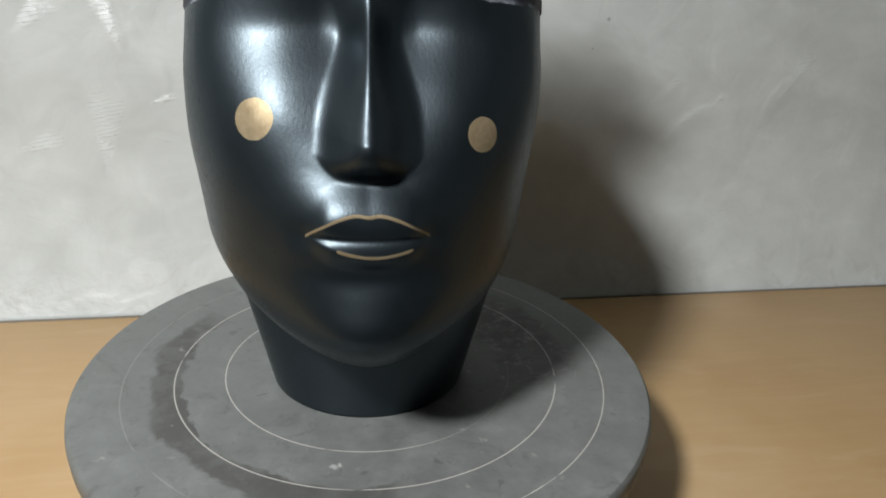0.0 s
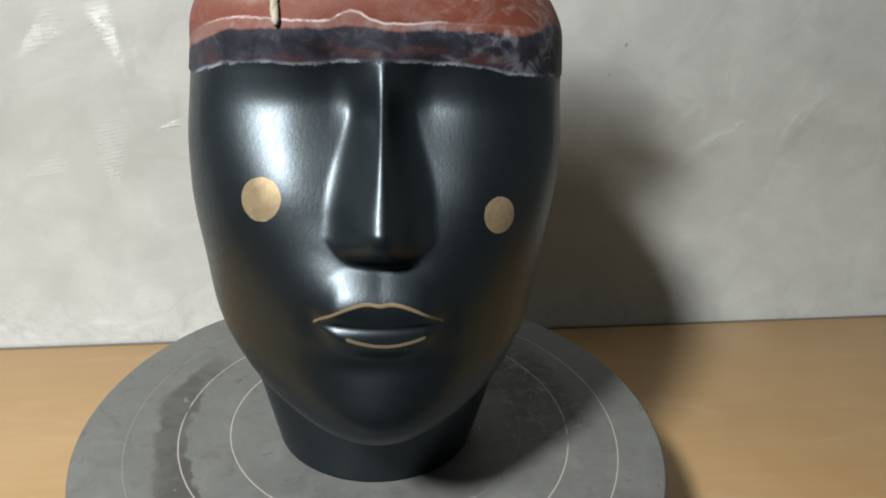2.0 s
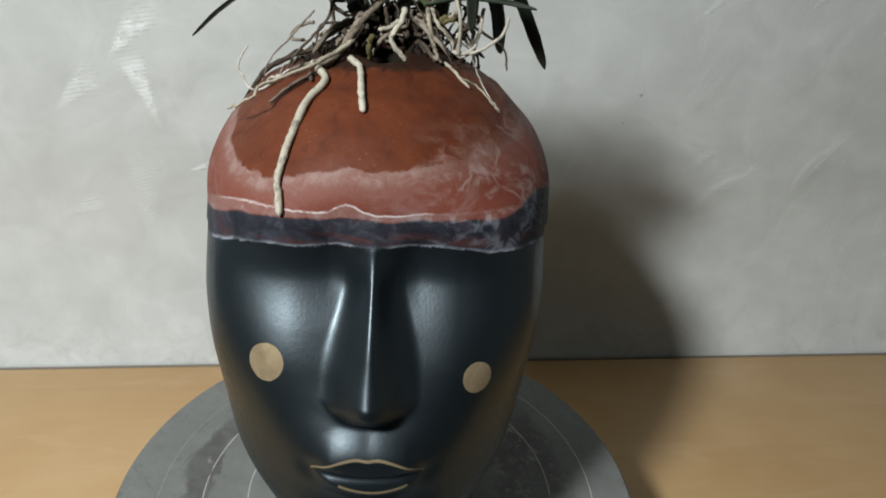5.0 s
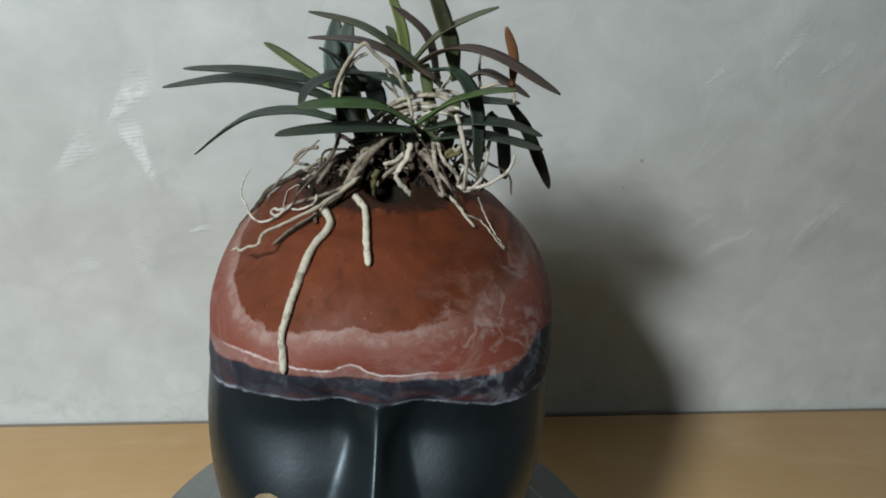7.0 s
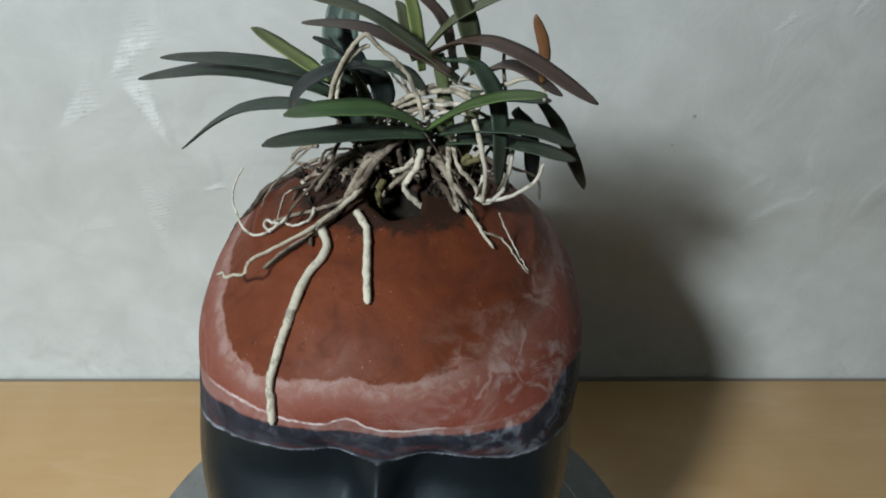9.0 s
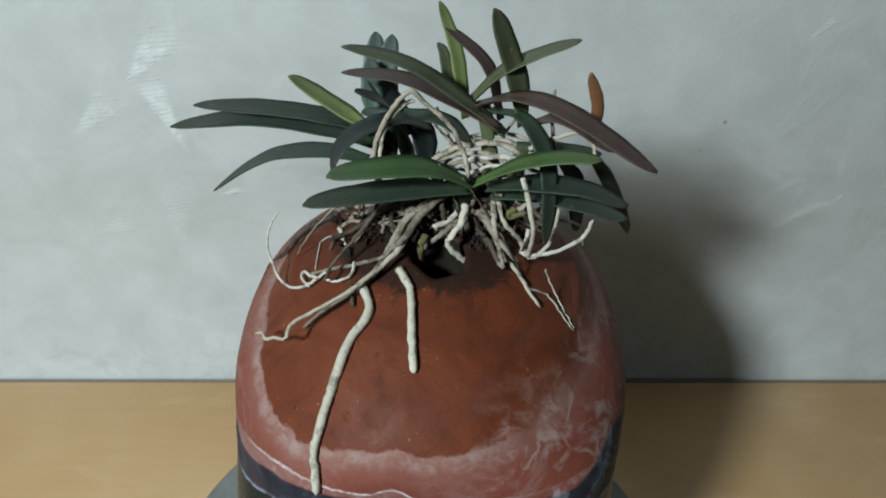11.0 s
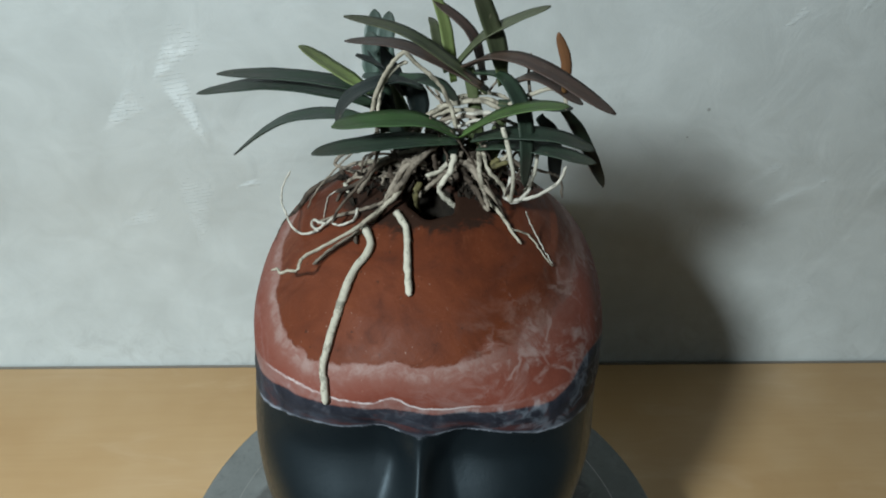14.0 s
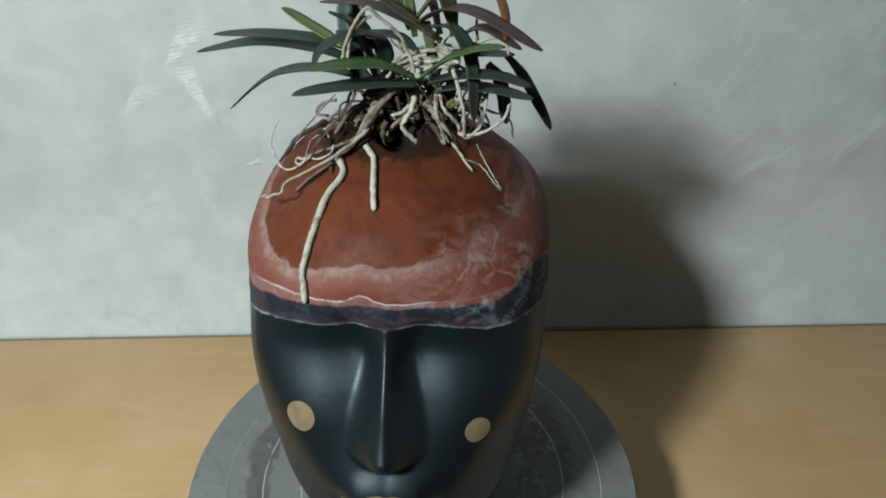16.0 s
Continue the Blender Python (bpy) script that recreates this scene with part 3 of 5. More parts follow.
def wall_fans(x, z):
    """Where the trowel burnished the plaster: wedges that open from a point, and bars."""
    f = np.zeros_like(x)
    # point, direction it opens in, length, half angle, strength
    for cx, cz, turn, long, half, amp in ((-0.170, 0.202, 107, 0.068, 0.20, 1.0), (-0.252, 0.219, 41, 0.050, 0.30, 0.9), (-0.193, 0.100, 86, 0.082, 0.24, 0.38),
                                          (-0.158, 0.167, 20, 0.026, 0.16, 0.9), (-0.262, 0.128, 20, 0.040, 0.30, 0.45), (-0.206, 0.258, 51, 0.056, 0.27, 0.9),
                                          (-0.06, 0.40, 60, 0.06, 0.35, 0.7), (0.316, 0.318, 62, 0.042, 0.20, 0.55), (0.352, 0.312, 50, 0.050, 0.16, 0.45), (0.262, 0.306, 48, 0.030, 0.20, 0.40), (0.275, 0.122, 48, 0.062, 0.22, 0.4), (0.330, 0.166, 45, 0.020, 0.18, 0.6), (0.398, 0.172, 62, 0.056, 0.22, 0.4),
                                          (0.335, 0.385, 45, 0.07, 0.2, 0.5), (0.265, 0.165, 40, 0.05, 0.14, 0.4), (0.31, 0.03, 35, 0.07, 0.2, 0.35)):
        a = math.radians(turn)
        u = ((x - cx) * math.cos(a) + (z - cz) * math.sin(a)) / long
        v = (-(x - cx) * math.sin(a) + (z - cz) * math.cos(a)) / long
        w = np.abs(v) / (np.clip(u, 0.02, 2) * math.tan(half))
        f = np.maximum(f, amp * (1 - smooth01(w, 0.4, 1.05)) * smooth01(u, 0.0, 0.25) * (1 - smooth01(u, 0.7, 1.1)))
    return f


def build_wall():
    gx = np.r_[np.linspace(-0.78, -0.32, 80, endpoint=False), np.linspace(-0.32, 0.50, 420, endpoint=False), np.linspace(0.50, 0.98, 90)]
    gz = np.r_[np.linspace(-0.12, 0.0, 20, endpoint=False), np.linspace(0.0, 0.45, 230, endpoint=False), np.linspace(0.45, 0.62, 40)]
    nx, nz = len(gx), len(gz)
    x, z = np.meshgrid(gx, gz)
    # the plaster runs out to the table in a shallow cove
    cove = np.clip(1 - np.clip(z, 0, 1) / 0.15, 0, 1) ** 2
    y = WALL_Y - wall_relief(x, z) - (WALL_Y - EDGE_Y - 0.0015) * cove
    verts = np.stack([x, y, z], -1).reshape(-1, 3)
    i = np.arange(nz - 1)[:, None] * nx + np.arange(nx - 1)[None]
    faces = np.stack([i, i + 1, i + nx + 1, i + nx], -1).reshape(-1, 4).tolist()
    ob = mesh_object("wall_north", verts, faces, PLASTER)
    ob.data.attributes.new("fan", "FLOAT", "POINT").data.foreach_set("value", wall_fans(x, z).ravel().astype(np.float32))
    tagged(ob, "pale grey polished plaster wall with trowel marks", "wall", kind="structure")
    bm = bmesh.new()
    for lo, hi in (((-1.7, WALL_Y + 0.003, -0.75), (1.9, WALL_Y + 0.15, 1.75)), ((-1.7, WALL_Y, 0.62), (1.9, WALL_Y + 0.15, 1.75)),
                   ((-1.7, WALL_Y, -0.75), (1.9, WALL_Y + 0.15, -0.12)), ((-1.7, WALL_Y, -0.12), (-0.78, WALL_Y + 0.15, 0.62)),
                   ((0.98, WALL_Y, -0.12), (1.9, WALL_Y + 0.15, 0.62))):
        other = box(lo, hi)
        me = bpy.data.meshes.new("tmp")
        other.to_mesh(me)
        other.free()
        bm.from_mesh(me)
        bpy.data.meshes.remove(me)
    part("wall_core", bm, PLASTER, ob, smooth=False)
    return ob


build_wall()
for name, lo, hi, mat, label, cat in (
    ("wall_south", (-1.7, -2.55, -0.75), (1.9, -2.40, 1.75), ROOM_PAINT, "plain grey painted wall behind the viewer", "wall"),
    ("wall_west", (-1.85, -2.55, -0.75), (-1.70, WALL_Y + 0.15, 1.75), ROOM_PAINT, "plain grey painted side wall", "wall"),
    ("wall_east", (1.90, -2.55, -0.75), (2.05, WALL_Y + 0.15, 1.75), FILL_PAINT, "unseen side wall, added pale to reflect light onto the head", "wall"),
    ("floor", (-1.85, -2.55, -0.85), (2.05, WALL_Y + 0.15, -0.75), FLOOR_PAINT, "plain grey floor under the table", "floor"),
    ("ceiling", (-1.85, -2.55, 1.75), (2.05, WALL_Y + 0.15, 1.85), ROOM_PAINT, "plain grey ceiling", "ceiling"),
):
    tagged(part(name, box(lo, hi), mat, smooth=False), label, cat, kind="structure")

# ---- the table ----
table = tagged(new("table"), "light wood veneer table standing close to the plaster wall", "table")
table.location = (0.1, -0.2, -0.75)


def child(ob, parent):
    ob.parent = parent
    ob.matrix_parent_inverse = Matrix.Translation(-parent.location)
    return ob


child(part("tabletop", box((-0.47, -0.165, -0.028), (0.68, EDGE_Y - 0.0022, 0.0), 0.0012), WOOD), table)
# dark strip added to draw the shaded crevice between table and wall
child(part("gap_shade_strip", box((-0.47, EDGE_Y - 0.002, -0.028), (0.68, EDGE_Y, 0.0006), 0.0003), GAP_SHADE, None, "added dark strip for the shade between table and wall"), table)
for x in (-0.42, 0.63):
    for y in (-0.12, 0.165):
        child(part("leg", box((x - 0.025, y - 0.025, -0.75), (x + 0.025, y + 0.025, -0.0282), 0.003), WOOD), table)

# ---- the banding wheel ----
wheel = tagged(new("banding_wheel"), "round grey turntable with scribed rings and clay smears, on the table", "turntable")
plate = [(0.020, TOP - 0.022), (0.132, TOP - 0.022), (0.1375, TOP - 0.0205), (0.1395, TOP - 0.017), (0.1455, TOP - 0.0165),
         (0.1496, TOP - 0.0150), (0.1513, TOP - 0.0120), (0.1518, TOP - 0.0050), (0.1513, TOP - 0.0018), (0.1500, TOP - 0.0004), (0.1480, TOP), (0.08, TOP), (0.01, TOP)]
part("turntable_plate", lathe(plate, 160), WHEEL, wheel)
part("shaft", lathe([(0.017, 0.0245), (0.017, TOP - 0.0222)], 48), IRON, wheel)
part("base", lathe([(0.088, 0.0), (0.090, 0.003), (0.089, 0.008), (0.060, 0.014), (0.030, 0.020), (0.026, 0.0243)], 96), IRON, wheel, "dark cast iron foot")

# ---- the head planter ----
LEVELS = (  # height, half width, front, rear
    (0.0806, 0.0100, 0.0100, 0.0100), (0.110, 0.0300, 0.0330, 0.0450), (0.118, 0.0440, 0.0520, 0.0620), (0.123, 0.0510, 0.0665, 0.0690),
    (0.128, 0.0560, 0.0795, 0.0745), (0.134, 0.0608, 0.0890, 0.0830), (0.142, 0.0655, 0.0955, 0.0950),
    (0.155, 0.0702, 0.1002, 0.1100), (0.170, 0.0742, 0.1025, 0.1225), (0.185, 0.0775, 0.1013, 0.1345), (0.200, 0.0798, 0.0983, 0.1440),
    (0.220, 0.0817, 0.0922, 0.1505), (0.240, 0.0817, 0.0858, 0.1490), (0.260, 0.0790, 0.0815, 0.1410), (0.275, 0.0777, 0.0783, 0.1255),
    (0.290, 0.0762, 0.0732, 0.1095), (0.300, 0.0708, 0.0672, 0.0972), (0.310, 0.0615, 0.0606, 0.0825), (0.318, 0.0540, 0.0522, 0.0703),
)
HOLE, HOLE_R = (-0.0008, 0.0046), 0.0106
FACE_YAW, CENTRE_X = -4.4, -0.0004
LV = np.array(LEVELS)


def level(z, col):
    """Monotone smooth table look-up."""
    zz, vv = LV[:, 0], LV[:, col]
    m = np.gradient(vv, zz)
    i = np.clip(np.searchsorted(zz, z, "right") - 1, 0, len(zz) - 2)
    h = zz[i + 1] - zz[i]
    t = np.clip((z - zz[i]) / h, 0, 1)
    return ((1 + 2 * t) * (1 - t) ** 2) * vv[i] + t * (1 - t) ** 2 * h * m[i] + t * t * (3 - 2 * t) * vv[i + 1] + t * t * (t - 1) * h * m[i + 1]


def bell(v, centre, width):
    return np.exp(-(((v - centre) / width) ** 2))


def soft_max(a, b, k):
    return np.maximum(a, b) + np.clip(k - np.abs(a - b), 0, None) ** 2 / (4 * k)


def eye_hollow(ax, z):
    """The face lies back under the brow: two broad hollows with rounded upper corners that run out on the cheeks."""
    brow = 0.2800 - 0.0120 * np.clip((ax - 0.044) / 0.024, 0, 1) ** 2 - 0.0035 * np.clip((0.022 - ax) / 0.015, 0, 1) ** 2
    roof = 1 - 0.58 * smooth01(z, brow - 0.0170, brow + 0.0080) - 0.42 * smooth01(z, 0.279, 0.306)
    t = np.clip((z - 0.2290) / 0.0420, 0, 1)
    fall = t**3 * (10 - 15 * t + 6 * t * t)
    wide = 0.0092 * (1 - np.clip((ax - 0.008) / 0.058, 0, 1) ** 2.6)
    wide = wide * (1 - 0.45 * (1 - smooth01(ax, 0.002, 0.019)) * smooth01(z, 0.250, 0.274))
    return -(wide * fall + 0.0016 * (1 - smooth01(ax, 0.012, 0.034)) * smooth01(z, 0.222, 0.246)) * roof


def face_relief(x, z):
    """How far the features stand out of the egg, forwards."""
    ax = np.abs(x)
    face = eye_hollow(ax, z)
    face = face + 0.0024 * bell(ax, 0.042, 0.021) * bell(z, 0.226, 0.024)
    # nose: a pyramid with a narrow rounded ridge, flat flanks, a fold along the cheek and a slanting underside
    along = np.clip((0.288 - z) / 0.052, 0, 1.25)
    half = 0.0066 + 0.0084 * smooth01(along, 0.28, 1.10)
    ridge = 0.0004 + 0.0172 * np.clip((0.284 - z) / 0.048, 0, 1.10) ** 1.05
    keel = 0.0016 + 0.0045 * np.clip(along, 0, 1) ** 4
    drop = (ridge - eye_hollow(half, z)) / (np.sqrt(half * half + keel * keel) - keel)
    nose = ridge - drop * (np.sqrt(ax * ax + keel * keel) - keel)
    nose = soft_max(nose, face, 0.0110) - face
    nose = -soft_max(-nose, -1.9 * (z - 0.2156 - 8.0 * ax * ax), 0.0110)
    nose = np.maximum(0, nose) + (soft_max(nose, 0, 0.0040) - np.maximum(0, nose)) * bell(ax, 0.0, 0.016) * bell(z, 0.2162, 0.010)
    d = face + nose * (1 - smooth01(z, 0.279, 0.294))
    d += 0.0020 * bell(z, 0.289, 0.010) * (1 - smooth01(ax, 0.050, 0.072))
    # the brow runs straight across the middle of the forehead
    d -= 0.0070 * bell(ax, 0.0, 0.032) * smooth01(z, 0.246, 0.280) * (1 - smooth01(z, 0.281, 0.303))
    # muzzle
    d += 0.0068 * bell(ax, 0.0, 0.0295) * bell(z, 0.1980, 0.0205)
    d += 0.0016 * bell(np.sqrt(ax * ax + 0.005**2), 0.017, 0.014) * bell(z, 0.2060, 0.0135)
    # lips: the upper one turned down, the lower one turned up
    upper, lower = lip_outline(x)
    inside = smooth01(LIP_HALF - ax, 0.0, 0.009)
    seam = 0.1958
    d += 0.0026 * inside * np.clip((z - seam) / (upper - seam + 1e-4), 0, 1) * (1 - smooth01(z, upper - 0.0005, upper + 0.0130))
    d += 0.0016 * inside * np.clip((seam - z) / (seam - lower + 1e-4), 0, 1) * smooth01(z, lower - 0.0085, lower + 0.0003)
    d -= 0.0006 * inside * bell(z, seam, 0.0012)
    d -= 0.0010 * bell(ax, LIP_HALF + 0.001, 0.0045) * bell(z, 0.1950, 0.005)
    d -= 0.0020 * bell(ax, 0.0, 0.019) * bell(z, 0.1800, 0.0065)
    # chin
    d += 0.0088 * bell(ax, 0.0, 0.026) * bell(z, 0.1550, 0.0150)
    return d


LIP_HALF = 0.0232


def lip_outline(x):
    """Heights of the upper and lower painted edges of the mouth."""
    u = np.clip(np.abs(x) / LIP_HALF, 0, 1)
    upper = 0.1952 + 0.0106 * (1 - u**2.1) - 0.0009 * bell(np.abs(x), 0.0, 0.0030)
    lower = 0.1952 - 0.0054 * (1 - np.clip(np.abs(x - 0.0022) / LIP_HALF, 0, 1) ** 1.7)
    return upper, lower


def band_heights(phi):
    """Edges of the wash round the head, by the angle from the face: bare clay, pale line, black."""
    deg = np.degrees(phi)
    clay = np.interp(deg, [-180, -119, -84, -68, -56, -40, -30, -20, -10, 0, 8, 20, 30, 40, 53, 69, 90, 120, 180],
                     [0.298, 0.312, 0.3070, 0.302, 0.3010, 0.3002, 0.3035, 0.3068, 0.3095, 0.3068, 0.3080, 0.3102, 0.3095, 0.3125, 0.312, 0.3105, 0.312, 0.308, 0.298])
    rim = np.interp(deg, [-180, -105, -75, -65, -57, -50, -42, -30, -19, -11, -4, 3, 15, 28, 40, 50, 60, 75, 105, 180],
                    [0.250, 0.2585, 0.2750, 0.2790, 0.2820, 0.2850, 0.2882, 0.2899, 0.2916, 0.2923, 0.2919, 0.2905, 0.2921, 0.2914, 0.2901, 0.2905, 0.2920, 0.288, 0.262, 0.250])
    foot = np.interp(deg, [-180, -114, -78, -66, -58, -45, -30, -17, -8, 0, 14, 22, 30, 42, 55, 70, 100, 180],
                     [0.230, 0.234, 0.262, 0.2660, 0.2705, 0.2752, 0.2780, 0.2790, 0.2798, 0.2802, 0.2798, 0.2794, 0.2788, 0.2752, 0.2728, 0.268, 0.250, 0.230])
    mark = np.interp(deg, [-180, -75, -60, -50, -42, -32, -19, -15, -12.7, -10, -7, -4, 0, 7, 15, 23, 31, 45, 180],
                     [0.250, 0.279, 0.2865, 0.2904, 0.2926, 0.2933, 0.2934, 0.2941, 0.2960, 0.2974, 0.2967, 0.2947, 0.2938, 0.2937, 0.2946, 0.2943, 0.2938, 0.2925, 0.250])
    rim, mark = rim - 0.0004, mark - 0.0006
    for k, (w, s) in enumerate(((5, 0.3), (9, 1.1), (17, 2.0), (31, 0.7))):
        clay = clay + 0.0005 / (1 + 0.5 * k) * np.sin(w * phi + s)
        rim = rim + 0.0003 / (1 + 0.5 * k) * np.sin((w + 2) * phi + 2 * s)
        foot = foot + 0.0004 / (1 + 0.5 * k) * np.sin((w + 3) * phi + 3 * s)
    return clay, rim, foot, mark


def half_width(z, s):
    """The cheek on the head's left is a little slimmer."""
    jowl = 0.016 * bell(z, 0.170, 0.018) - 0.018 * bell(z, 0.236, 0.020)
    return level(z, 1) * (1 - 0.056 * bell(z, 0.222, 0.060) * smooth01(s, 0.0, 0.5) + jowl * smooth01(-s, 0.0, 0.5))


def squareness(z, c):
    """Exponent of the outline at one height: the face is flat, the back round."""
    return 2.08 + 0.92 * smooth01(c, 0.0, 0.5) * bell(z, 0.250, 0.042) + 0.04 * smooth01(-c, 0.0, 0.5)


CROWN_LEAN = -0.0018


def dome_ratio(x, y):
    """0 at the middle of the crown, 1 at its outline."""
    p, b = np.where(y < 0.022, 2.08, 2.12), np.where(y < 0.022, 0.0742, 0.0483)
    return (np.abs((x - CROWN_LEAN) / 0.0540) ** p + np.abs((y - 0.022) / b) ** p) ** (2 / p)


def build_head():
    # columns are closer together on the face
    side = np.r_[np.linspace(0, 1.25, 150, endpoint=False), np.linspace(1.25, math.pi, 70, endpoint=False)]
    phi = np.r_[-side[:0:-1], side]
    phi = np.r_[-math.pi, phi]
    nc = len(phi)
    zs = np.r_[np.linspace(0.0806, 0.128, 40, endpoint=False), np.linspace(0.128, 0.300, 250, endpoint=False), np.linspace(0.300, 0.318, 16)]
    F, Z = np.meshgrid(phi, zs)
    s, c = np.sin(F), np.cos(F)
    # the jaw rises from the chin to the ears
    Zj = Z - 0.024 * 1.37 * (np.tanh(np.sqrt(F * F + 0.05) / 0.62) - 0.345) * (1 - smooth01(Z, 0.132, 0.178))
    a, f, r = half_width(Zj, s), level(Zj, 2), level(Zj, 3)
    back = 0.015 * smooth01(Z, 0.13, 0.21) + 0.007 * smooth01(Z, 0.28, 0.318)
    b = np.where(c >= 0, f + back, r - back)
    k = squareness(Z, c)
    rad = (np.abs(s / a) ** k + np.abs(c / b) ** k) ** (-1 / k)
    # the neck, a short tapered stump under the jaw
    up = np.clip(Z - 0.0806, 0, 0.06)
    na, nb = 0.0508 + 0.25 * up, np.where(c >= 0, 0.0500 + 0.04 * up, 0.0505 + 0.33 * up)
    neck = 1 / np.sqrt((s / na) ** 2 + (c / nb) ** 2)
    lo = np.where(Z < 0.15, neck, 0)
    gap = np.clip(0.5 + 0.5 * (rad - lo) / 0.0035, 0, 1)
    rad = rad * gap + lo * (1 - gap) + 0.0035 * gap * (1 - gap)
    X, Y = rad * s + CENTRE_X + CROWN_LEAN * smooth01(Z, 0.270, 0.318), back - rad * c
    fade = smooth01(c, 0.15, 0.6)
    Y = Y - face_relief(X + 0.0006, Z) * fade
    # the cap of slip laps a little over the black at the sides
    foot = band_heights(F)[2]
    lap = 0.0019 * smooth01(Z - foot, -0.0004, 0.0006) * smooth01(np.abs(F), 0.9, 1.3)
    X, Y = X + lap * s, Y - lap * c
    rows = [np.stack([X, Y, Z], -1)]
    # crown: from the last level to the rim of the hole, over the lip and down inside
    X0, Y0 = X[-1], Y[-1]
    hx, hy = HOLE[0] + HOLE_R * s[0] * (1 + 0.10 * np.sin(3 * phi)), HOLE[1] - HOLE_R * c[0] * (1 + 0.08 * np.cos(4 * phi + 1))
    for t in np.linspace(0, 1, 26)[1:]:
        x, y = X0 + (hx - X0) * t, Y0 + (hy - Y0) * t
        rr = dome_ratio(x, y)
        rows.append(np.stack([x, y, 0.318 + 0.0195 * np.clip(1 - rr, 0, 1) ** 0.92], -1)[None])
    zrim = rows[-1][0, :, 2]
    for shrink, drop in ((0.93, 0.0012), (0.90, 0.004), (0.92, 0.010), (1.0, 0.034)):
        rows.append(np.stack([HOLE[0] + (hx - HOLE[0]) * shrink, HOLE[1] + (hy - HOLE[1]) * shrink, zrim - drop], -1)[None])
    V = np.concatenate(rows, 0)
    nr = V.shape[0]
    verts = V.reshape(-1, 3)
    i = (np.arange(nr - 1)[:, None] * nc + np.arange(nc)[None]).ravel()
    j = (np.arange(nr - 1)[:, None] * nc + (np.arange(nc)[None] + 1) % nc).ravel()
    faces = np.stack([i, j, j + nc, i + nc], -1).tolist()
    faces.append(list(range(nc))[::-1])
    faces.append([(nr - 1) * nc + q for q in range(nc)])
    ob = mesh_object("head_planter", verts, faces, HEAD)
    # dark soil inside the opening, near black to paint in the shade there
    ob.data.materials.append(CRUMBS_HOLE_SHADE)
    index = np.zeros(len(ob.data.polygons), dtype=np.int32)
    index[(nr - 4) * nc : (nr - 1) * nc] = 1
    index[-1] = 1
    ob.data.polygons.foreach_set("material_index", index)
    x, y, z = verts.T
    ang = np.arctan2(x, -y)
    clay, rim, foot, mark = band_heights(ang)
    up, lo = lip_outline(x + 0.0006)
    ax = np.abs(x + 0.0006)
    mouth = np.minimum(np.abs(z - up), np.abs(z - lo) + 0.004 * smooth01(np.abs(x - 0.0016), 0.0135, 0.0160))
    mouth = np.where((ax > LIP_HALF) | (y > -0.05), 0.02, mouth)
    dots = np.full_like(x, 0.05)
    for cx, cz, size in ((-0.0423, 0.2345, 0.0077), (0.0421, 0.2302, 0.0066)):
        flat = np.hypot(x - cx, z - cz) + np.where(y > -0.02, 1.0, 0.0)
        cy = y[np.argmin(flat)]
        dots = np.minimum(dots, np.sqrt((x - cx) ** 2 + (y - cy) ** 2 + (z - cz) ** 2) - size)
    dots = np.where(y > -0.02, 0.05, dots)
    # soil crusted on the lip of the opening, thinner round the roots
    lip_soil = 1 - smooth01(np.hypot(x - HOLE[0], y - HOLE[1]), 0.0108, 0.0200)
    soil = np.maximum(lip_soil, 1 - smooth01(np.hypot((x + 0.006) / 1.35, y - 0.013), 0.014, 0.039)) * smooth01(z, 0.300, 0.312)
    for name, values in (("wash", z - clay), ("rim", z - rim), ("tide_mark", z - mark), ("tide_strength", smooth01(np.degrees(ang), -58, -46) * (1 - 0.92 * smooth01(np.degrees(ang), 6, 24))), ("base", z - foot), ("lip_line", mouth), ("cheek_dot", dots), ("soil", soil), ("veil", smooth01(np.degrees(ang), 8, 34) * (1 - smooth01(np.degrees(ang), 95, 130)))):
        ob.data.attributes.new(name, "FLOAT", "POINT").data.foreach_set("value", values.astype(np.float32))
    ob.rotation_euler = (0, 0, radians(FACE_YAW))
    return tagged(ob, "burnished black clay head planter with a terracotta crown and gold lips", "planter")


build_head()

# ---- the orchid ----
orchid = tagged(new("orchid"), "small orchid with strappy leaves and bare roots growing on the planter", "plant")
orchid.location = (0.004, 0.014, 0.337)


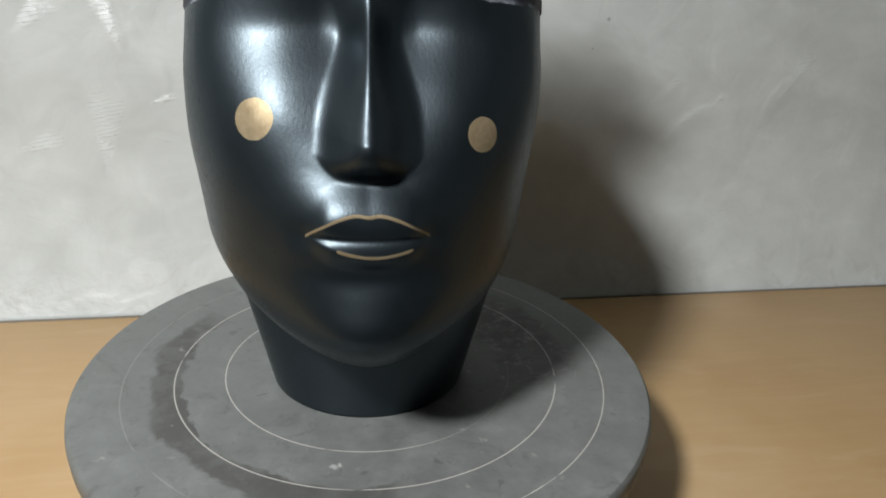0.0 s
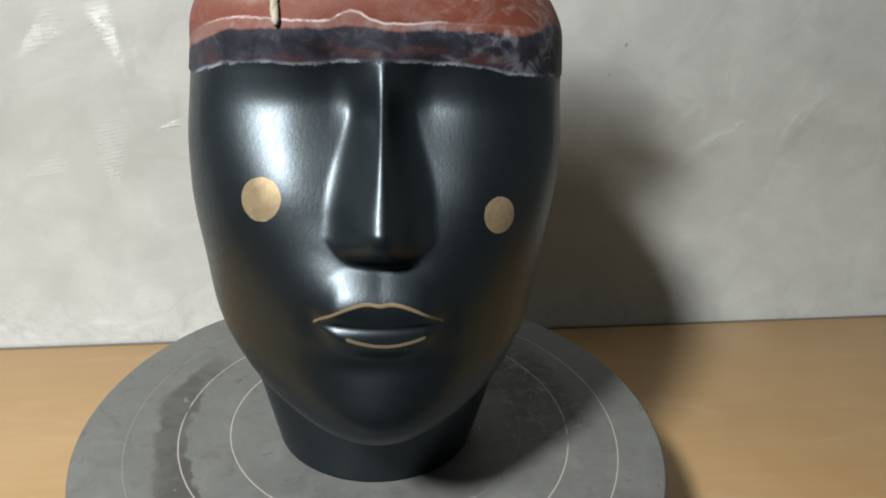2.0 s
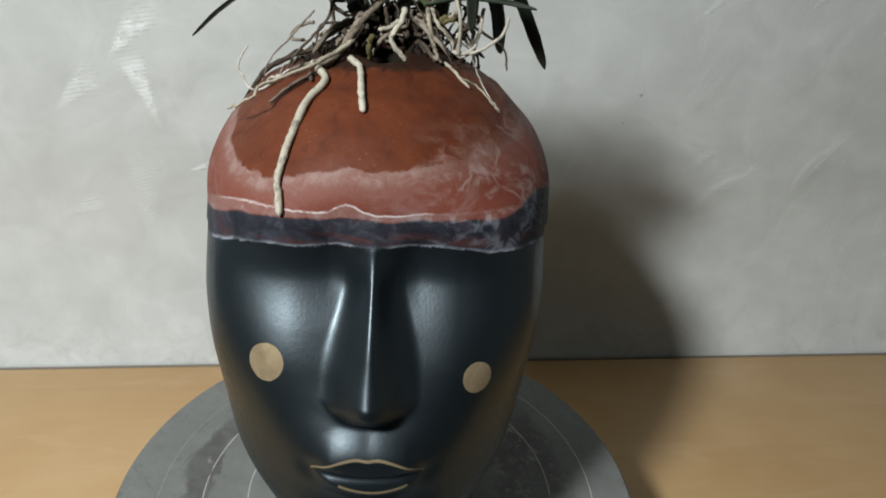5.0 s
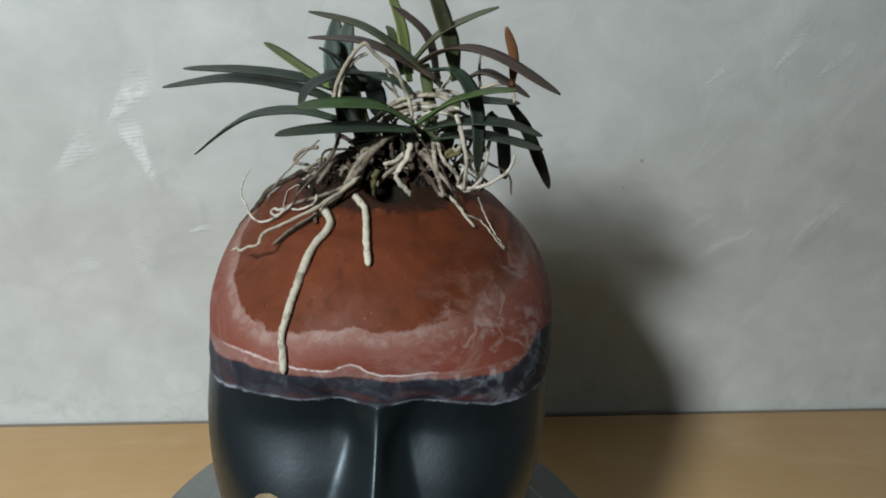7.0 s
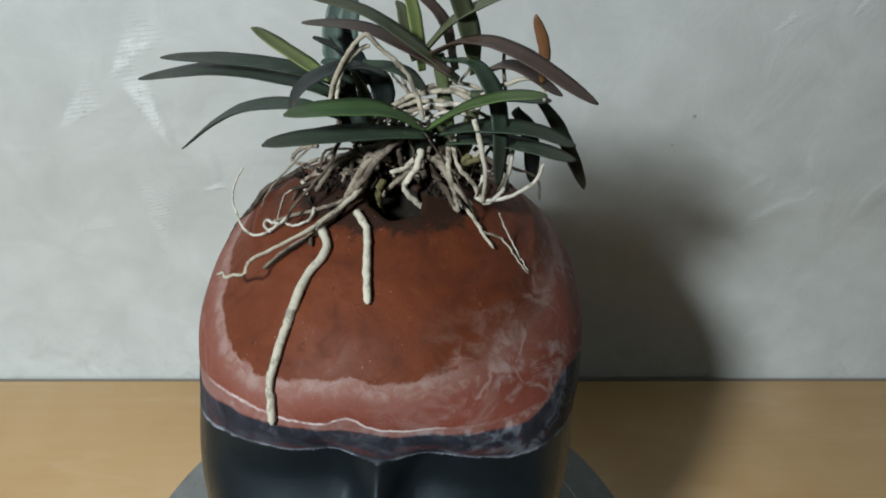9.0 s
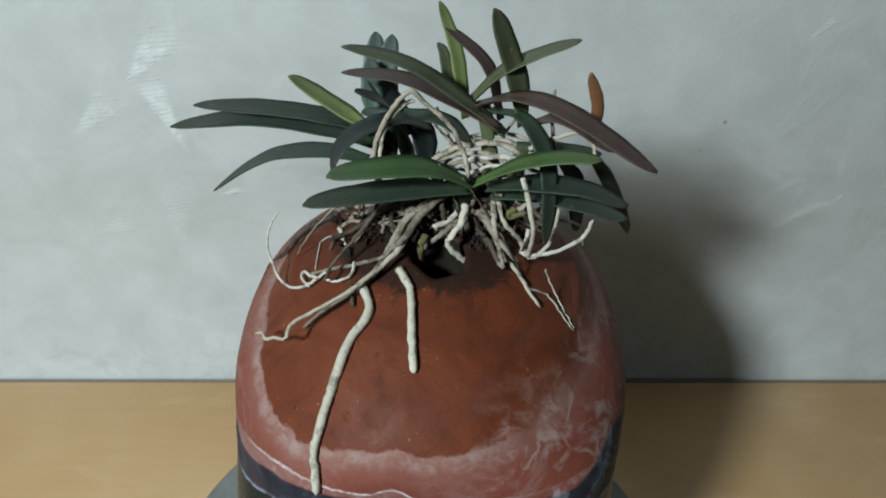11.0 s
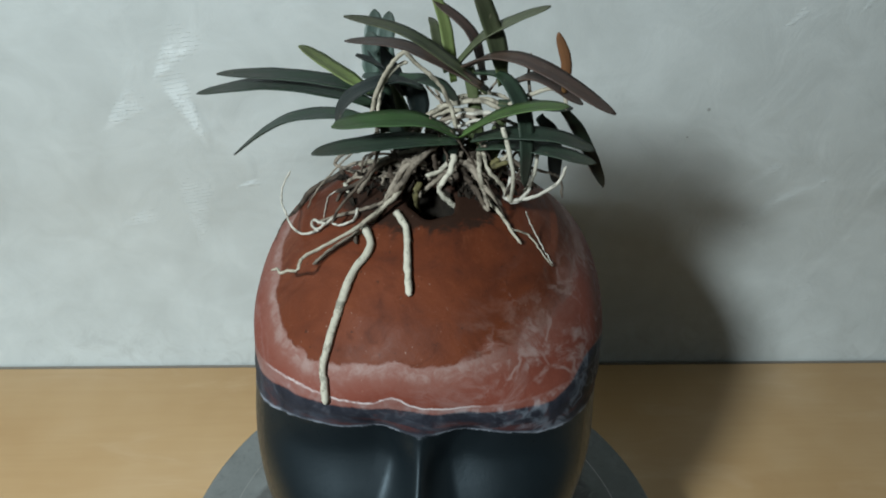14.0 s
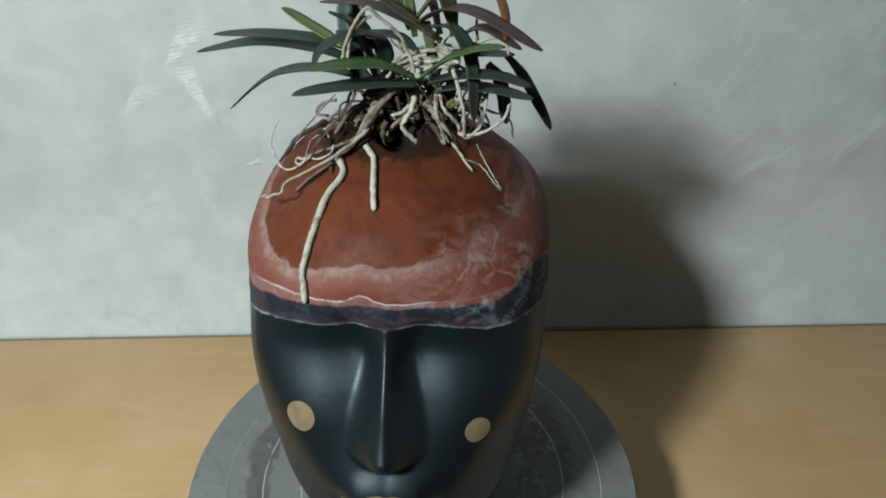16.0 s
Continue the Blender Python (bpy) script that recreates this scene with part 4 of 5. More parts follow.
def leaf(points, width, tone):
    n = 26
    p, t = spline(points, n)
    verts, faces = [], []
    s = np.linspace(0, 1, n + 1)
    w = width * 0.54 * (0.55 + 0.45 * smooth01(s, 0.0, 0.40))
    # straps with a blunt, slanting tip
    ragged = 1 + 0.03 * np.sin(14 * s + 90 * points[0][0]) + 0.02 * np.sin(31 * s + 200 * points[0][2])
    w_left = np.maximum(w * ragged * np.clip(1 - s**5.0, 0, 1) ** 0.60, 0.0004)
    w_right = np.maximum(w * ragged * np.clip(1 - s**9.0, 0, 1) ** 0.60, 0.0004)
    chord = p[-1] - p[0]
    across = np.cross(chord / np.linalg.norm(chord), (0.0, 0.0, 1.0))
    if np.linalg.norm(across) < 0.6:
        across = across + np.array((0.9, 0.25, 0.0)) * (1 if across[0] >= 0 else -1)
    for k in range(n + 1):
        side = across - t[k] * (across @ t[k])
        side = side / np.linalg.norm(side)
        up = np.cross(side, t[k])
        fold = 0.24 - 0.10 * s[k]
        row = [(-1, fold), (-0.55, fold * 0.42), (0, 0), (0.55, fold * 0.42), (1, fold)]
        thick = 0.0011 * (1 - 0.5 * s[k])
        top = [p[k] + side * u * (w_left[k] if u < 0 else w_right[k]) + up * (v - fold * 0.5) * w_left[k] for u, v in row]
        low = [q - up * thick * (0.4 if abs(u) == 1 else 1.0) for q, (u, v) in zip(top, row)]
        verts += top + low[::-1]
    m = 10
    for k in range(n):
        for q in range(m):
            a, b = k * m + q, k * m + (q + 1) % m
            faces.append((a, b, b + m, a + m))
    faces.append(tuple(range(m))[::-1])
    faces.append(tuple(n * m + q for q in range(m)))
    ob = mesh_object("leaf", verts, faces, LEAVES[tone], None, LEAF_LABELS.get(tone, ""))
    row = np.array([-1, -0.55, 0, 0.55, 1])
    ob.data.attributes.new("across", "FLOAT", "POINT").data.foreach_set("value", np.tile(np.r_[row, row[::-1]], n + 1).astype(np.float32))
    ob.data.attributes.new("along", "FLOAT", "POINT").data.foreach_set("value", np.repeat(s, 10).astype(np.float32))
    bm = bmesh.new()
    bm.from_mesh(ob.data)
    bmesh.ops.recalc_face_normals(bm, faces=bm.faces)
    bm.to_mesh(ob.data)
    bm.free()
    return child(ob, orchid)


LEAF_LABELS = {"orange": "withered orange leaf", "yellow": "yellow-green young leaf", "purple": "purple-brown leaf", "bright": "bright green leaf"}
ROOT_RNG = np.random.default_rng(11)


def root(points, r0, r1, tone):
    n = max(8, min(48, 6 * len(points)))
    p, t = spline(points, n)
    length = np.linalg.norm(np.diff(p, axis=0), axis=1).sum()
    ph = ROOT_RNG.uniform(0, 6.28, 8)
    u = np.linspace(0, 1, n + 1)[:, None]
    kink = np.sin(u * np.array((11, 13, 9)) + ph[2:5]) * np.sin(u * np.array((23, 19, 27)) + ph[5:8])
    p = p + ROOT_RNG.normal(0, 0.00010, p.shape) + 0.00018 * kink * min(1.0, length / 0.03)
    m, verts, faces = 8, [], []
    ref = np.array((0.3, 0.2, 0.93))
    for k in range(n + 1):
        u = np.cross(t[k], ref)
        u /= np.linalg.norm(u)
        v = np.cross(t[k], u)
        s = k / n
        r = (r0 + (r1 - r0) * s) * (1 + 0.09 * math.sin(9 * s + ph[0]) * math.sin(17 * s + ph[1]) + ROOT_RNG.normal(0, 0.045))
        if k == n:
            r *= 0.45
        for q in range(m):
            a = 2 * math.pi * q / m
            verts.append(p[k] + r * (math.cos(a) * u + math.sin(a) * v))
    for k in range(n):
        for q in range(m):
            a, b = k * m + q, k * m + (q + 1) % m
            faces.append((a, b, b + m, a + m))
    faces.append(tuple(range(m))[::-1])
    faces.append(tuple(n * m + q for q in range(m)))
    ob = mesh_object("root", verts, faces, ROOTS[tone])
    bm = bmesh.new()
    bm.from_mesh(ob.data)
    bmesh.ops.recalc_face_normals(bm, faces=bm.faces)
    bm.to_mesh(ob.data)
    bm.free()
    return child(ob, orchid)

leaf([(0.0088, 0.0110, 0.3641), (-0.0054, 0.0074, 0.3723), (-0.0225, 0.0037, 0.3742), (-0.0396, 0.0001, 0.3732)], 0.0125, "green")
leaf([(0.0091, 0.0130, 0.3603), (-0.0112, 0.0088, 0.3625), (-0.0307, 0.0046, 0.3624), (-0.0481, 0.0004, 0.3612)], 0.0118, "dark")
leaf([(0.0103, 0.0100, 0.3648), (0.0232, 0.0050, 0.3759), (0.0370, -0.0001, 0.3825), (0.0485, -0.0051, 0.3851)], 0.0095, "bright")
leaf([(0.0151, 0.0120, 0.3619), (0.0282, 0.0074, 0.3668), (0.0472, 0.0028, 0.3681), (0.0619, -0.0018, 0.3648)], 0.0105, "dark")
leaf([(0.0178, 0.0150, 0.3563), (0.0333, 0.0098, 0.3603), (0.0487, 0.0045, 0.3601), (0.0634, -0.0007, 0.3583)], 0.01, "dark")
leaf([(0.0158, 0.0320, 0.3816), (0.0266, 0.0220, 0.3842), (0.0337, 0.0105, 0.3764), (0.0359, 0.0025, 0.3630), (0.0359, -0.0020, 0.3477)], 0.007, "dark")
leaf([(0.0096, 0.0320, 0.3832), (0.0231, 0.0166, 0.3951), (0.0391, 0.0012, 0.3968), (0.0634, -0.0142, 0.3868)], 0.0095, "purple")
leaf([(0.0212, 0.0220, 0.3775), (0.0069, 0.0253, 0.3879), (-0.0125, 0.0285, 0.3994), (-0.0354, 0.0318, 0.4040)], 0.0095, "olive")
leaf([(0.0187, 0.0200, 0.3809), (0.0030, 0.0257, 0.3877), (-0.0145, 0.0315, 0.3929), (-0.0362, 0.0372, 0.3919)], 0.009, "purple")
leaf([(0.0085, 0.0320, 0.3848), (0.0187, 0.0307, 0.3969), (0.0316, 0.0295, 0.4048), (0.0436, 0.0282, 0.4102)], 0.009, "olive")
leaf([(0.0276, 0.0260, 0.3785), (0.0241, 0.0280, 0.3951), (0.0140, 0.0300, 0.4190)], 0.008, "olive")
leaf([(0.0209, 0.0340, 0.3763), (0.0149, 0.0410, 0.3941), (-0.0012, 0.0480, 0.4057)], 0.0068, "purple")
leaf([(0.0085, 0.0400, 0.3730), (0.0044, 0.0450, 0.3955), (-0.0026, 0.0500, 0.4130)], 0.005, "yellow")
leaf([(0.0092, 0.0440, 0.3755), (0.0053, 0.0480, 0.3896), (0.0026, 0.0520, 0.4009)], 0.005, "yellow")
leaf([(0.0057, 0.0460, 0.3745), (0.0018, 0.0513, 0.3857), (0.0001, 0.0567, 0.3912), (-0.0018, 0.0620, 0.3926)], 0.0046, "olive")
leaf([(0.0509, 0.0180, 0.3797), (0.0499, 0.0165, 0.3925), (0.0451, 0.0151, 0.4050)], 0.004, "orange")
leaf([(-0.0262, 0.0340, 0.3713), (-0.0373, 0.0376, 0.3773), (-0.0553, 0.0412, 0.3879)], 0.0092, "yellow")
leaf([(-0.0210, 0.0320, 0.3701), (-0.0394, 0.0353, 0.3746), (-0.0619, 0.0387, 0.3761), (-0.0906, 0.0420, 0.3750)], 0.0105, "dark")
leaf([(-0.0202, 0.0320, 0.3641), (-0.0397, 0.0347, 0.3700), (-0.0683, 0.0374, 0.3726), (-0.0999, 0.0401, 0.3669)], 0.012, "dark")
leaf([(-0.0236, 0.0340, 0.3566), (-0.0407, 0.0380, 0.3587), (-0.0607, 0.0420, 0.3551), (-0.0755, 0.0461, 0.3458), (-0.0915, 0.0501, 0.3313)], 0.0108, "dark")
leaf([(-0.0047, 0.0260, 0.3775), (-0.0167, 0.0240, 0.3816), (-0.0284, 0.0200, 0.3795), (-0.0357, 0.0140, 0.3758), (-0.0388, 0.0100, 0.3691)], 0.0085, "black")
leaf([(-0.0127, 0.0340, 0.3706), (-0.0216, 0.0300, 0.3843), (-0.0310, 0.0260, 0.3907)], 0.0085, "black")
leaf([(-0.0106, 0.0360, 0.3741), (-0.0208, 0.0340, 0.3769), (-0.0294, 0.0320, 0.3790)], 0.0085, "teal")
leaf([(-0.0147, 0.0360, 0.3776), (0.0006, 0.0320, 0.3764), (0.0097, 0.0260, 0.3712)], 0.0085, "dark")
leaf([(-0.0147, 0.0400, 0.3754), (-0.0075, 0.0340, 0.3705), (-0.0056, 0.0260, 0.3609)], 0.0095, "black")
leaf([(-0.0236, 0.0500, 0.3650), (-0.0257, 0.0580, 0.3801), (-0.0253, 0.0660, 0.3943)], 0.0082, "teal")
leaf([(-0.0192, 0.0520, 0.3663), (-0.0209, 0.0590, 0.3820), (-0.0190, 0.0660, 0.3934)], 0.0075, "teal")
leaf([(-0.0262, 0.0460, 0.3697), (-0.0266, 0.0505, 0.3792), (-0.0272, 0.0550, 0.3889)], 0.0076, "teal")
leaf([(-0.0126, 0.0460, 0.3672), (-0.0211, 0.0520, 0.3761), (-0.0289, 0.0580, 0.3859)], 0.011, "black")
leaf([(-0.0205, 0.0340, 0.3519), (-0.0212, 0.0370, 0.3652), (-0.0261, 0.0400, 0.3766)], 0.0085, "dark")
leaf([(0.0509, 0.0240, 0.3714), (0.0628, 0.0280, 0.3551), (0.0791, 0.0358, 0.3234)], 0.0056, "dark")
leaf([(0.0438, 0.0260, 0.3642), (0.0505, 0.0260, 0.3540), (0.0543, 0.0240, 0.3331)], 0.0075, "black")
leaf([(0.0300, 0.0280, 0.3785), (0.0406, 0.0220, 0.3839), (0.0583, 0.0140, 0.3763)], 0.008, "purple")
leaf([(0.0259, 0.0240, 0.3716), (0.0422, 0.0220, 0.3715), (0.0559, 0.0200, 0.3715)], 0.0085, "dark")

root([(-0.0288, -0.0067, 0.3315), (-0.0255, -0.0151, 0.3309), (-0.0269, -0.0211, 0.3290), (-0.0321, -0.0274, 0.3253), (-0.0357, -0.0367, 0.3200), (-0.0393, -0.0467, 0.3123), (-0.0427, -0.0549, 0.3031), (-0.0424, -0.0598, 0.2978), (-0.0417, -0.0643, 0.2910)], 0.00172, 0.00148, "pale")
root([(-0.0154, -0.0024, 0.3354), (-0.0118, -0.0107, 0.3345), (-0.0111, -0.0222, 0.3318), (-0.0108, -0.0345, 0.3277), (-0.0102, -0.0414, 0.3249)], 0.00156, 0.00139, "pale")
root([(0.0185, 0.0151, 0.3539), (0.0181, 0.0040, 0.3497), (0.0230, 0.0073, 0.3345), (0.0278, 0.0002, 0.3322), (0.0314, -0.0065, 0.3296), (0.0352, -0.0122, 0.3267)], 0.0012, 0.00063, "cream")
root([(0.0315, -0.0051, 0.3294), (0.0393, -0.0051, 0.3257), (0.0443, -0.0109, 0.3214), (0.0490, -0.0142, 0.3166)], 0.00049, 0.00028, "cream")
root([(0.0372, -0.0020, 0.3357), (0.0431, -0.0041, 0.3240), (0.0487, -0.0136, 0.3174)], 0.00034, 0.00021, "white")
root([(0.0258, 0.0060, 0.3701), (0.0288, 0.0010, 0.3617), (0.0310, -0.0010, 0.3508), (0.0318, 0.0048, 0.3356)], 0.00099, 0.00085, "pale")
root([(0.0318, 0.0048, 0.3356), (0.0430, 0.0040, 0.3400), (0.0505, 0.0040, 0.3465), (0.0530, 0.0045, 0.3533)], 0.00089, 0.00069, "white")
root([(0.0198, 0.0140, 0.3550), (0.0221, 0.0080, 0.3492), (0.0282, 0.0060, 0.3427), (0.0319, 0.0048, 0.3355)], 0.00092, 0.00085, "cream")
root([(0.0317, 0.0100, 0.3449), (0.0304, 0.0060, 0.3414), (0.0291, 0.0050, 0.3381), (0.0348, 0.0040, 0.3375), (0.0403, 0.0080, 0.3409)], 0.00089, 0.00076, "white")
root([(0.0436, 0.0180, 0.3544), (0.0415, 0.0120, 0.3458), (0.0373, 0.0070, 0.3377), (0.0319, 0.0050, 0.3353)], 0.00092, 0.00092, "pale")
root([(-0.0250, 0.0109, 0.3734), (-0.0224, 0.0160, 0.3812), (-0.0175, 0.0190, 0.3892), (-0.0122, 0.0195, 0.3946), (-0.0070, 0.0200, 0.3897), (0.0008, 0.0180, 0.3832), (0.0057, 0.0150, 0.3749), (0.0084, 0.0120, 0.3663)], 0.00087, 0.00087, "cream")
root([(-0.0227, 0.0120, 0.3731), (-0.0205, 0.0180, 0.3822), (-0.0146, 0.0210, 0.3885), (-0.0107, 0.0220, 0.3897)], 0.0008, 0.0008, "cream")
root([(-0.0047, 0.0240, 0.3639), (0.0014, 0.0240, 0.3687), (0.0095, 0.0240, 0.3714), (0.0197, 0.0240, 0.3723), (0.0279, 0.0220, 0.3692)], 0.00113, 0.00099, "cream")
root([(-0.0024, 0.0280, 0.3628), (0.0078, 0.0280, 0.3693), (0.0202, 0.0280, 0.3713), (0.0306, 0.0260, 0.3691)], 0.00113, 0.00099, "cream")
root([(0.0035, 0.0220, 0.3627), (0.0096, 0.0220, 0.3665), (0.0198, 0.0220, 0.3681), (0.0299, 0.0200, 0.3676)], 0.00103, 0.00089, "white")
root([(0.0294, 0.0200, 0.3728), (0.0371, 0.0200, 0.3769), (0.0468, 0.0200, 0.3801), (0.0511, 0.0180, 0.3785), (0.0525, 0.0170, 0.3722)], 0.00092, 0.00078, "cream")
root([(0.0391, 0.0220, 0.3715), (0.0380, 0.0300, 0.3831), (0.0390, 0.0340, 0.3888)], 0.00074, 0.0006, "grey")
root([(0.0039, 0.0300, 0.3669), (-0.0003, 0.0340, 0.3752), (-0.0027, 0.0360, 0.3799)], 0.00067, 0.00054, "grey")
root([(-0.0078, 0.0230, 0.3596), (-0.0016, 0.0240, 0.3648), (0.0076, 0.0240, 0.3681), (0.0178, 0.0230, 0.3680), (0.0245, 0.0210, 0.3646)], 0.00099, 0.00092, "cream")
root([(-0.0037, 0.0210, 0.3599), (0.0035, 0.0220, 0.3646), (0.0126, 0.0210, 0.3669), (0.0201, 0.0190, 0.3650)], 0.00094, 0.0008, "grey")
root([(0.0014, 0.0310, 0.3658), (0.0102, 0.0320, 0.3699), (0.0204, 0.0310, 0.3724), (0.0297, 0.0290, 0.3712), (0.0346, 0.0270, 0.3656)], 0.00092, 0.00078, "cream")
root([(-0.0109, 0.0240, 0.3580), (-0.0050, 0.0260, 0.3621), (0.0028, 0.0280, 0.3642), (0.0101, 0.0280, 0.3651)], 0.0008, 0.00074, "grey")
root([(0.0230, 0.0180, 0.3689), (0.0291, 0.0170, 0.3671), (0.0358, 0.0160, 0.3643), (0.0392, 0.0150, 0.3603)], 0.00078, 0.00071, "cream")
root([(0.0094, 0.0180, 0.3638), (0.0159, 0.0190, 0.3660), (0.0228, 0.0180, 0.3661), (0.0279, 0.0170, 0.3628)], 0.00076, 0.00062, "white")
root([(0.0035, 0.0260, 0.3698), (-0.0008, 0.0300, 0.3731), (-0.0035, 0.0320, 0.3752)], 0.00067, 0.00047, "grey")
root([(0.0227, 0.0300, 0.3739), (0.0266, 0.0340, 0.3786), (0.0274, 0.0370, 0.3839)], 0.0006, 0.0004, "grey")
root([(-0.0102, 0.0100, 0.3469), (-0.0155, 0.0020, 0.3415), (-0.0218, -0.0040, 0.3385), (-0.0300, -0.0110, 0.3350), (-0.0390, -0.0165, 0.3325), (-0.0470, -0.0200, 0.3300), (-0.0520, -0.0235, 0.3285), (-0.0536, -0.0270, 0.3255), (-0.0575, -0.0240, 0.3232), (-0.0611, -0.0219, 0.3200), (-0.0630, -0.0180, 0.3190), (-0.0660, -0.0164, 0.3165)], 0.00107, 0.00050, "cream")
root([(-0.0133, 0.0120, 0.3467), (-0.0196, 0.0020, 0.3390), (-0.0288, 0.0034, 0.3334), (-0.0397, 0.0049, 0.3289), (-0.0488, 0.0082, 0.3237)], 0.00094, 0.0006, "grey")
root([(-0.0319, 0.0047, 0.3326), (-0.0322, -0.0004, 0.3321), (-0.0351, -0.0024, 0.3306), (-0.0394, -0.0014, 0.3286), (-0.0429, 0.0020, 0.3271)], 0.00062, 0.00041, "white")
root([(-0.0421, 0.0038, 0.3282), (-0.0453, 0.0033, 0.3262), (-0.0490, 0.0069, 0.3241), (-0.0515, 0.0108, 0.3224), (-0.0516, 0.0066, 0.3222), (-0.0487, 0.0020, 0.3240), (-0.0453, 0.0021, 0.3262)], 0.00062, 0.00055, "white")
root([(-0.0483, 0.0012, 0.3243), (-0.0545, 0.0050, 0.3190), (-0.0600, 0.0100, 0.3178), (-0.0642, 0.0160, 0.3220), (-0.0672, 0.0260, 0.3220), (-0.0672, 0.0340, 0.3250), (-0.0640, 0.0373, 0.3304)], 0.00058, 0.00040, "white")
root([(-0.0300, -0.0090, 0.3309), (-0.0367, -0.0113, 0.3278), (-0.0429, -0.0133, 0.3241), (-0.0489, -0.0164, 0.3197)], 0.00087, 0.00074, "grey")
root([(-0.0325, -0.0054, 0.3303), (-0.0314, -0.0145, 0.3291)], 0.00096, 0.00076, "brown")
root([(-0.0133, 0.0140, 0.3447), (-0.0245, 0.0256, 0.3345), (-0.0339, 0.0318, 0.3306), (-0.0381, 0.0286, 0.3295)], 0.00087, 0.00074, "grey")
root([(-0.0380, 0.0316, 0.3287), (-0.0418, 0.0179, 0.3274)], 0.00089, 0.00076, "brown")
root([(-0.0389, 0.0292, 0.3287), (-0.0359, 0.0170, 0.3304)], 0.00106, 0.00063, "pale")
root([(-0.0385, 0.0250, 0.3289), (-0.0461, 0.0259, 0.3246), (-0.0467, 0.0092, 0.3244)], 0.00028, 0.00021, "white")
root([(-0.0405, 0.0411, 0.3275), (-0.0481, 0.0404, 0.3231), (-0.0560, 0.0373, 0.3191), (-0.0623, 0.0345, 0.3114), (-0.0705, 0.0398, 0.2989), (-0.0715, 0.0232, 0.3009)], 0.00138, 0.00096, "brown")
root([(0.0010, 0.0120, 0.3596), (-0.0082, 0.0080, 0.3522), (-0.0134, 0.0030, 0.3459), (-0.0202, 0.0041, 0.3362), (-0.0244, -0.0031, 0.3343), (-0.0303, -0.0070, 0.3319)], 0.00148, 0.00121, "grey")
root([(-0.0029, 0.0140, 0.3553), (-0.0133, 0.0120, 0.3467), (-0.0210, 0.0045, 0.3348), (-0.0254, -0.0048, 0.3310)], 0.00134, 0.00107, "grey")
root([(0.0083, 0.0120, 0.3541), (0.0060, 0.0060, 0.3497), (0.0020, 0.0040, 0.3422), (0.0100, 0.0053, 0.3320)], 0.00134, 0.00113, "pale")
root([(0.0077, 0.0160, 0.3499), (0.0013, 0.0120, 0.3459), (-0.0034, 0.0100, 0.3455)], 0.0012, 0.00106, "pale")
root([(0.0034, 0.0120, 0.3438), (-0.0020, 0.0080, 0.3417), (-0.0076, 0.0139, 0.3310)], 0.00107, 0.00094, "grey")
root([(-0.0061, 0.0080, 0.3431), (-0.0077, 0.0050, 0.3389), (-0.0062, 0.0126, 0.3252)], 0.00146, 0.00086, "olive_root")
root([(-0.0068, 0.0200, 0.3485), (-0.0134, 0.0100, 0.3430), (-0.0172, 0.0040, 0.3399)], 0.00138, 0.0011, "brown")
root([(-0.0132, 0.0180, 0.3448), (-0.0197, 0.0260, 0.3417), (-0.0264, 0.0300, 0.3374), (-0.0359, 0.0363, 0.3275)], 0.00121, 0.00094, "grey")
root([(-0.0110, 0.0220, 0.3471), (-0.0219, 0.0300, 0.3401), (-0.0354, 0.0486, 0.3276), (-0.0437, 0.0554, 0.3195)], 0.00107, 0.00094, "grey")
root([(-0.0047, 0.0200, 0.3523), (-0.0153, 0.0260, 0.3456), (-0.0241, 0.0300, 0.3402), (-0.0333, 0.0340, 0.3360)], 0.00127, 0.00099, "cream")
root([(-0.0197, 0.0280, 0.3415), (-0.0210, 0.0261, 0.3378), (-0.0219, 0.0173, 0.3358)], 0.00101, 0.00087, "grey")
root([(0.0142, 0.0160, 0.3459), (0.0129, 0.0120, 0.3436), (0.0155, 0.0060, 0.3443)], 0.00103, 0.00083, "brown")
root([(0.0247, 0.0160, 0.3483), (0.0285, 0.0140, 0.3511), (0.0304, 0.0140, 0.3536)], 0.00099, 0.00085, "cream")
root([(0.0264, 0.0140, 0.3511), (0.0232, 0.0120, 0.3487), (0.0304, 0.0120, 0.3507)], 0.00138, 0.00103, "olive_root")
root([(-0.0414, 0.0578, 0.3193), (-0.0343, 0.0368, 0.3304), (-0.0226, 0.0324, 0.3353)], 0.00107, 0.0008, "grey")
root([(-0.0329, 0.0340, 0.3428), (-0.0398, 0.0360, 0.3401), (-0.0435, 0.0360, 0.3347), (-0.0366, 0.0320, 0.3347)], 0.00087, 0.0008, "grey")

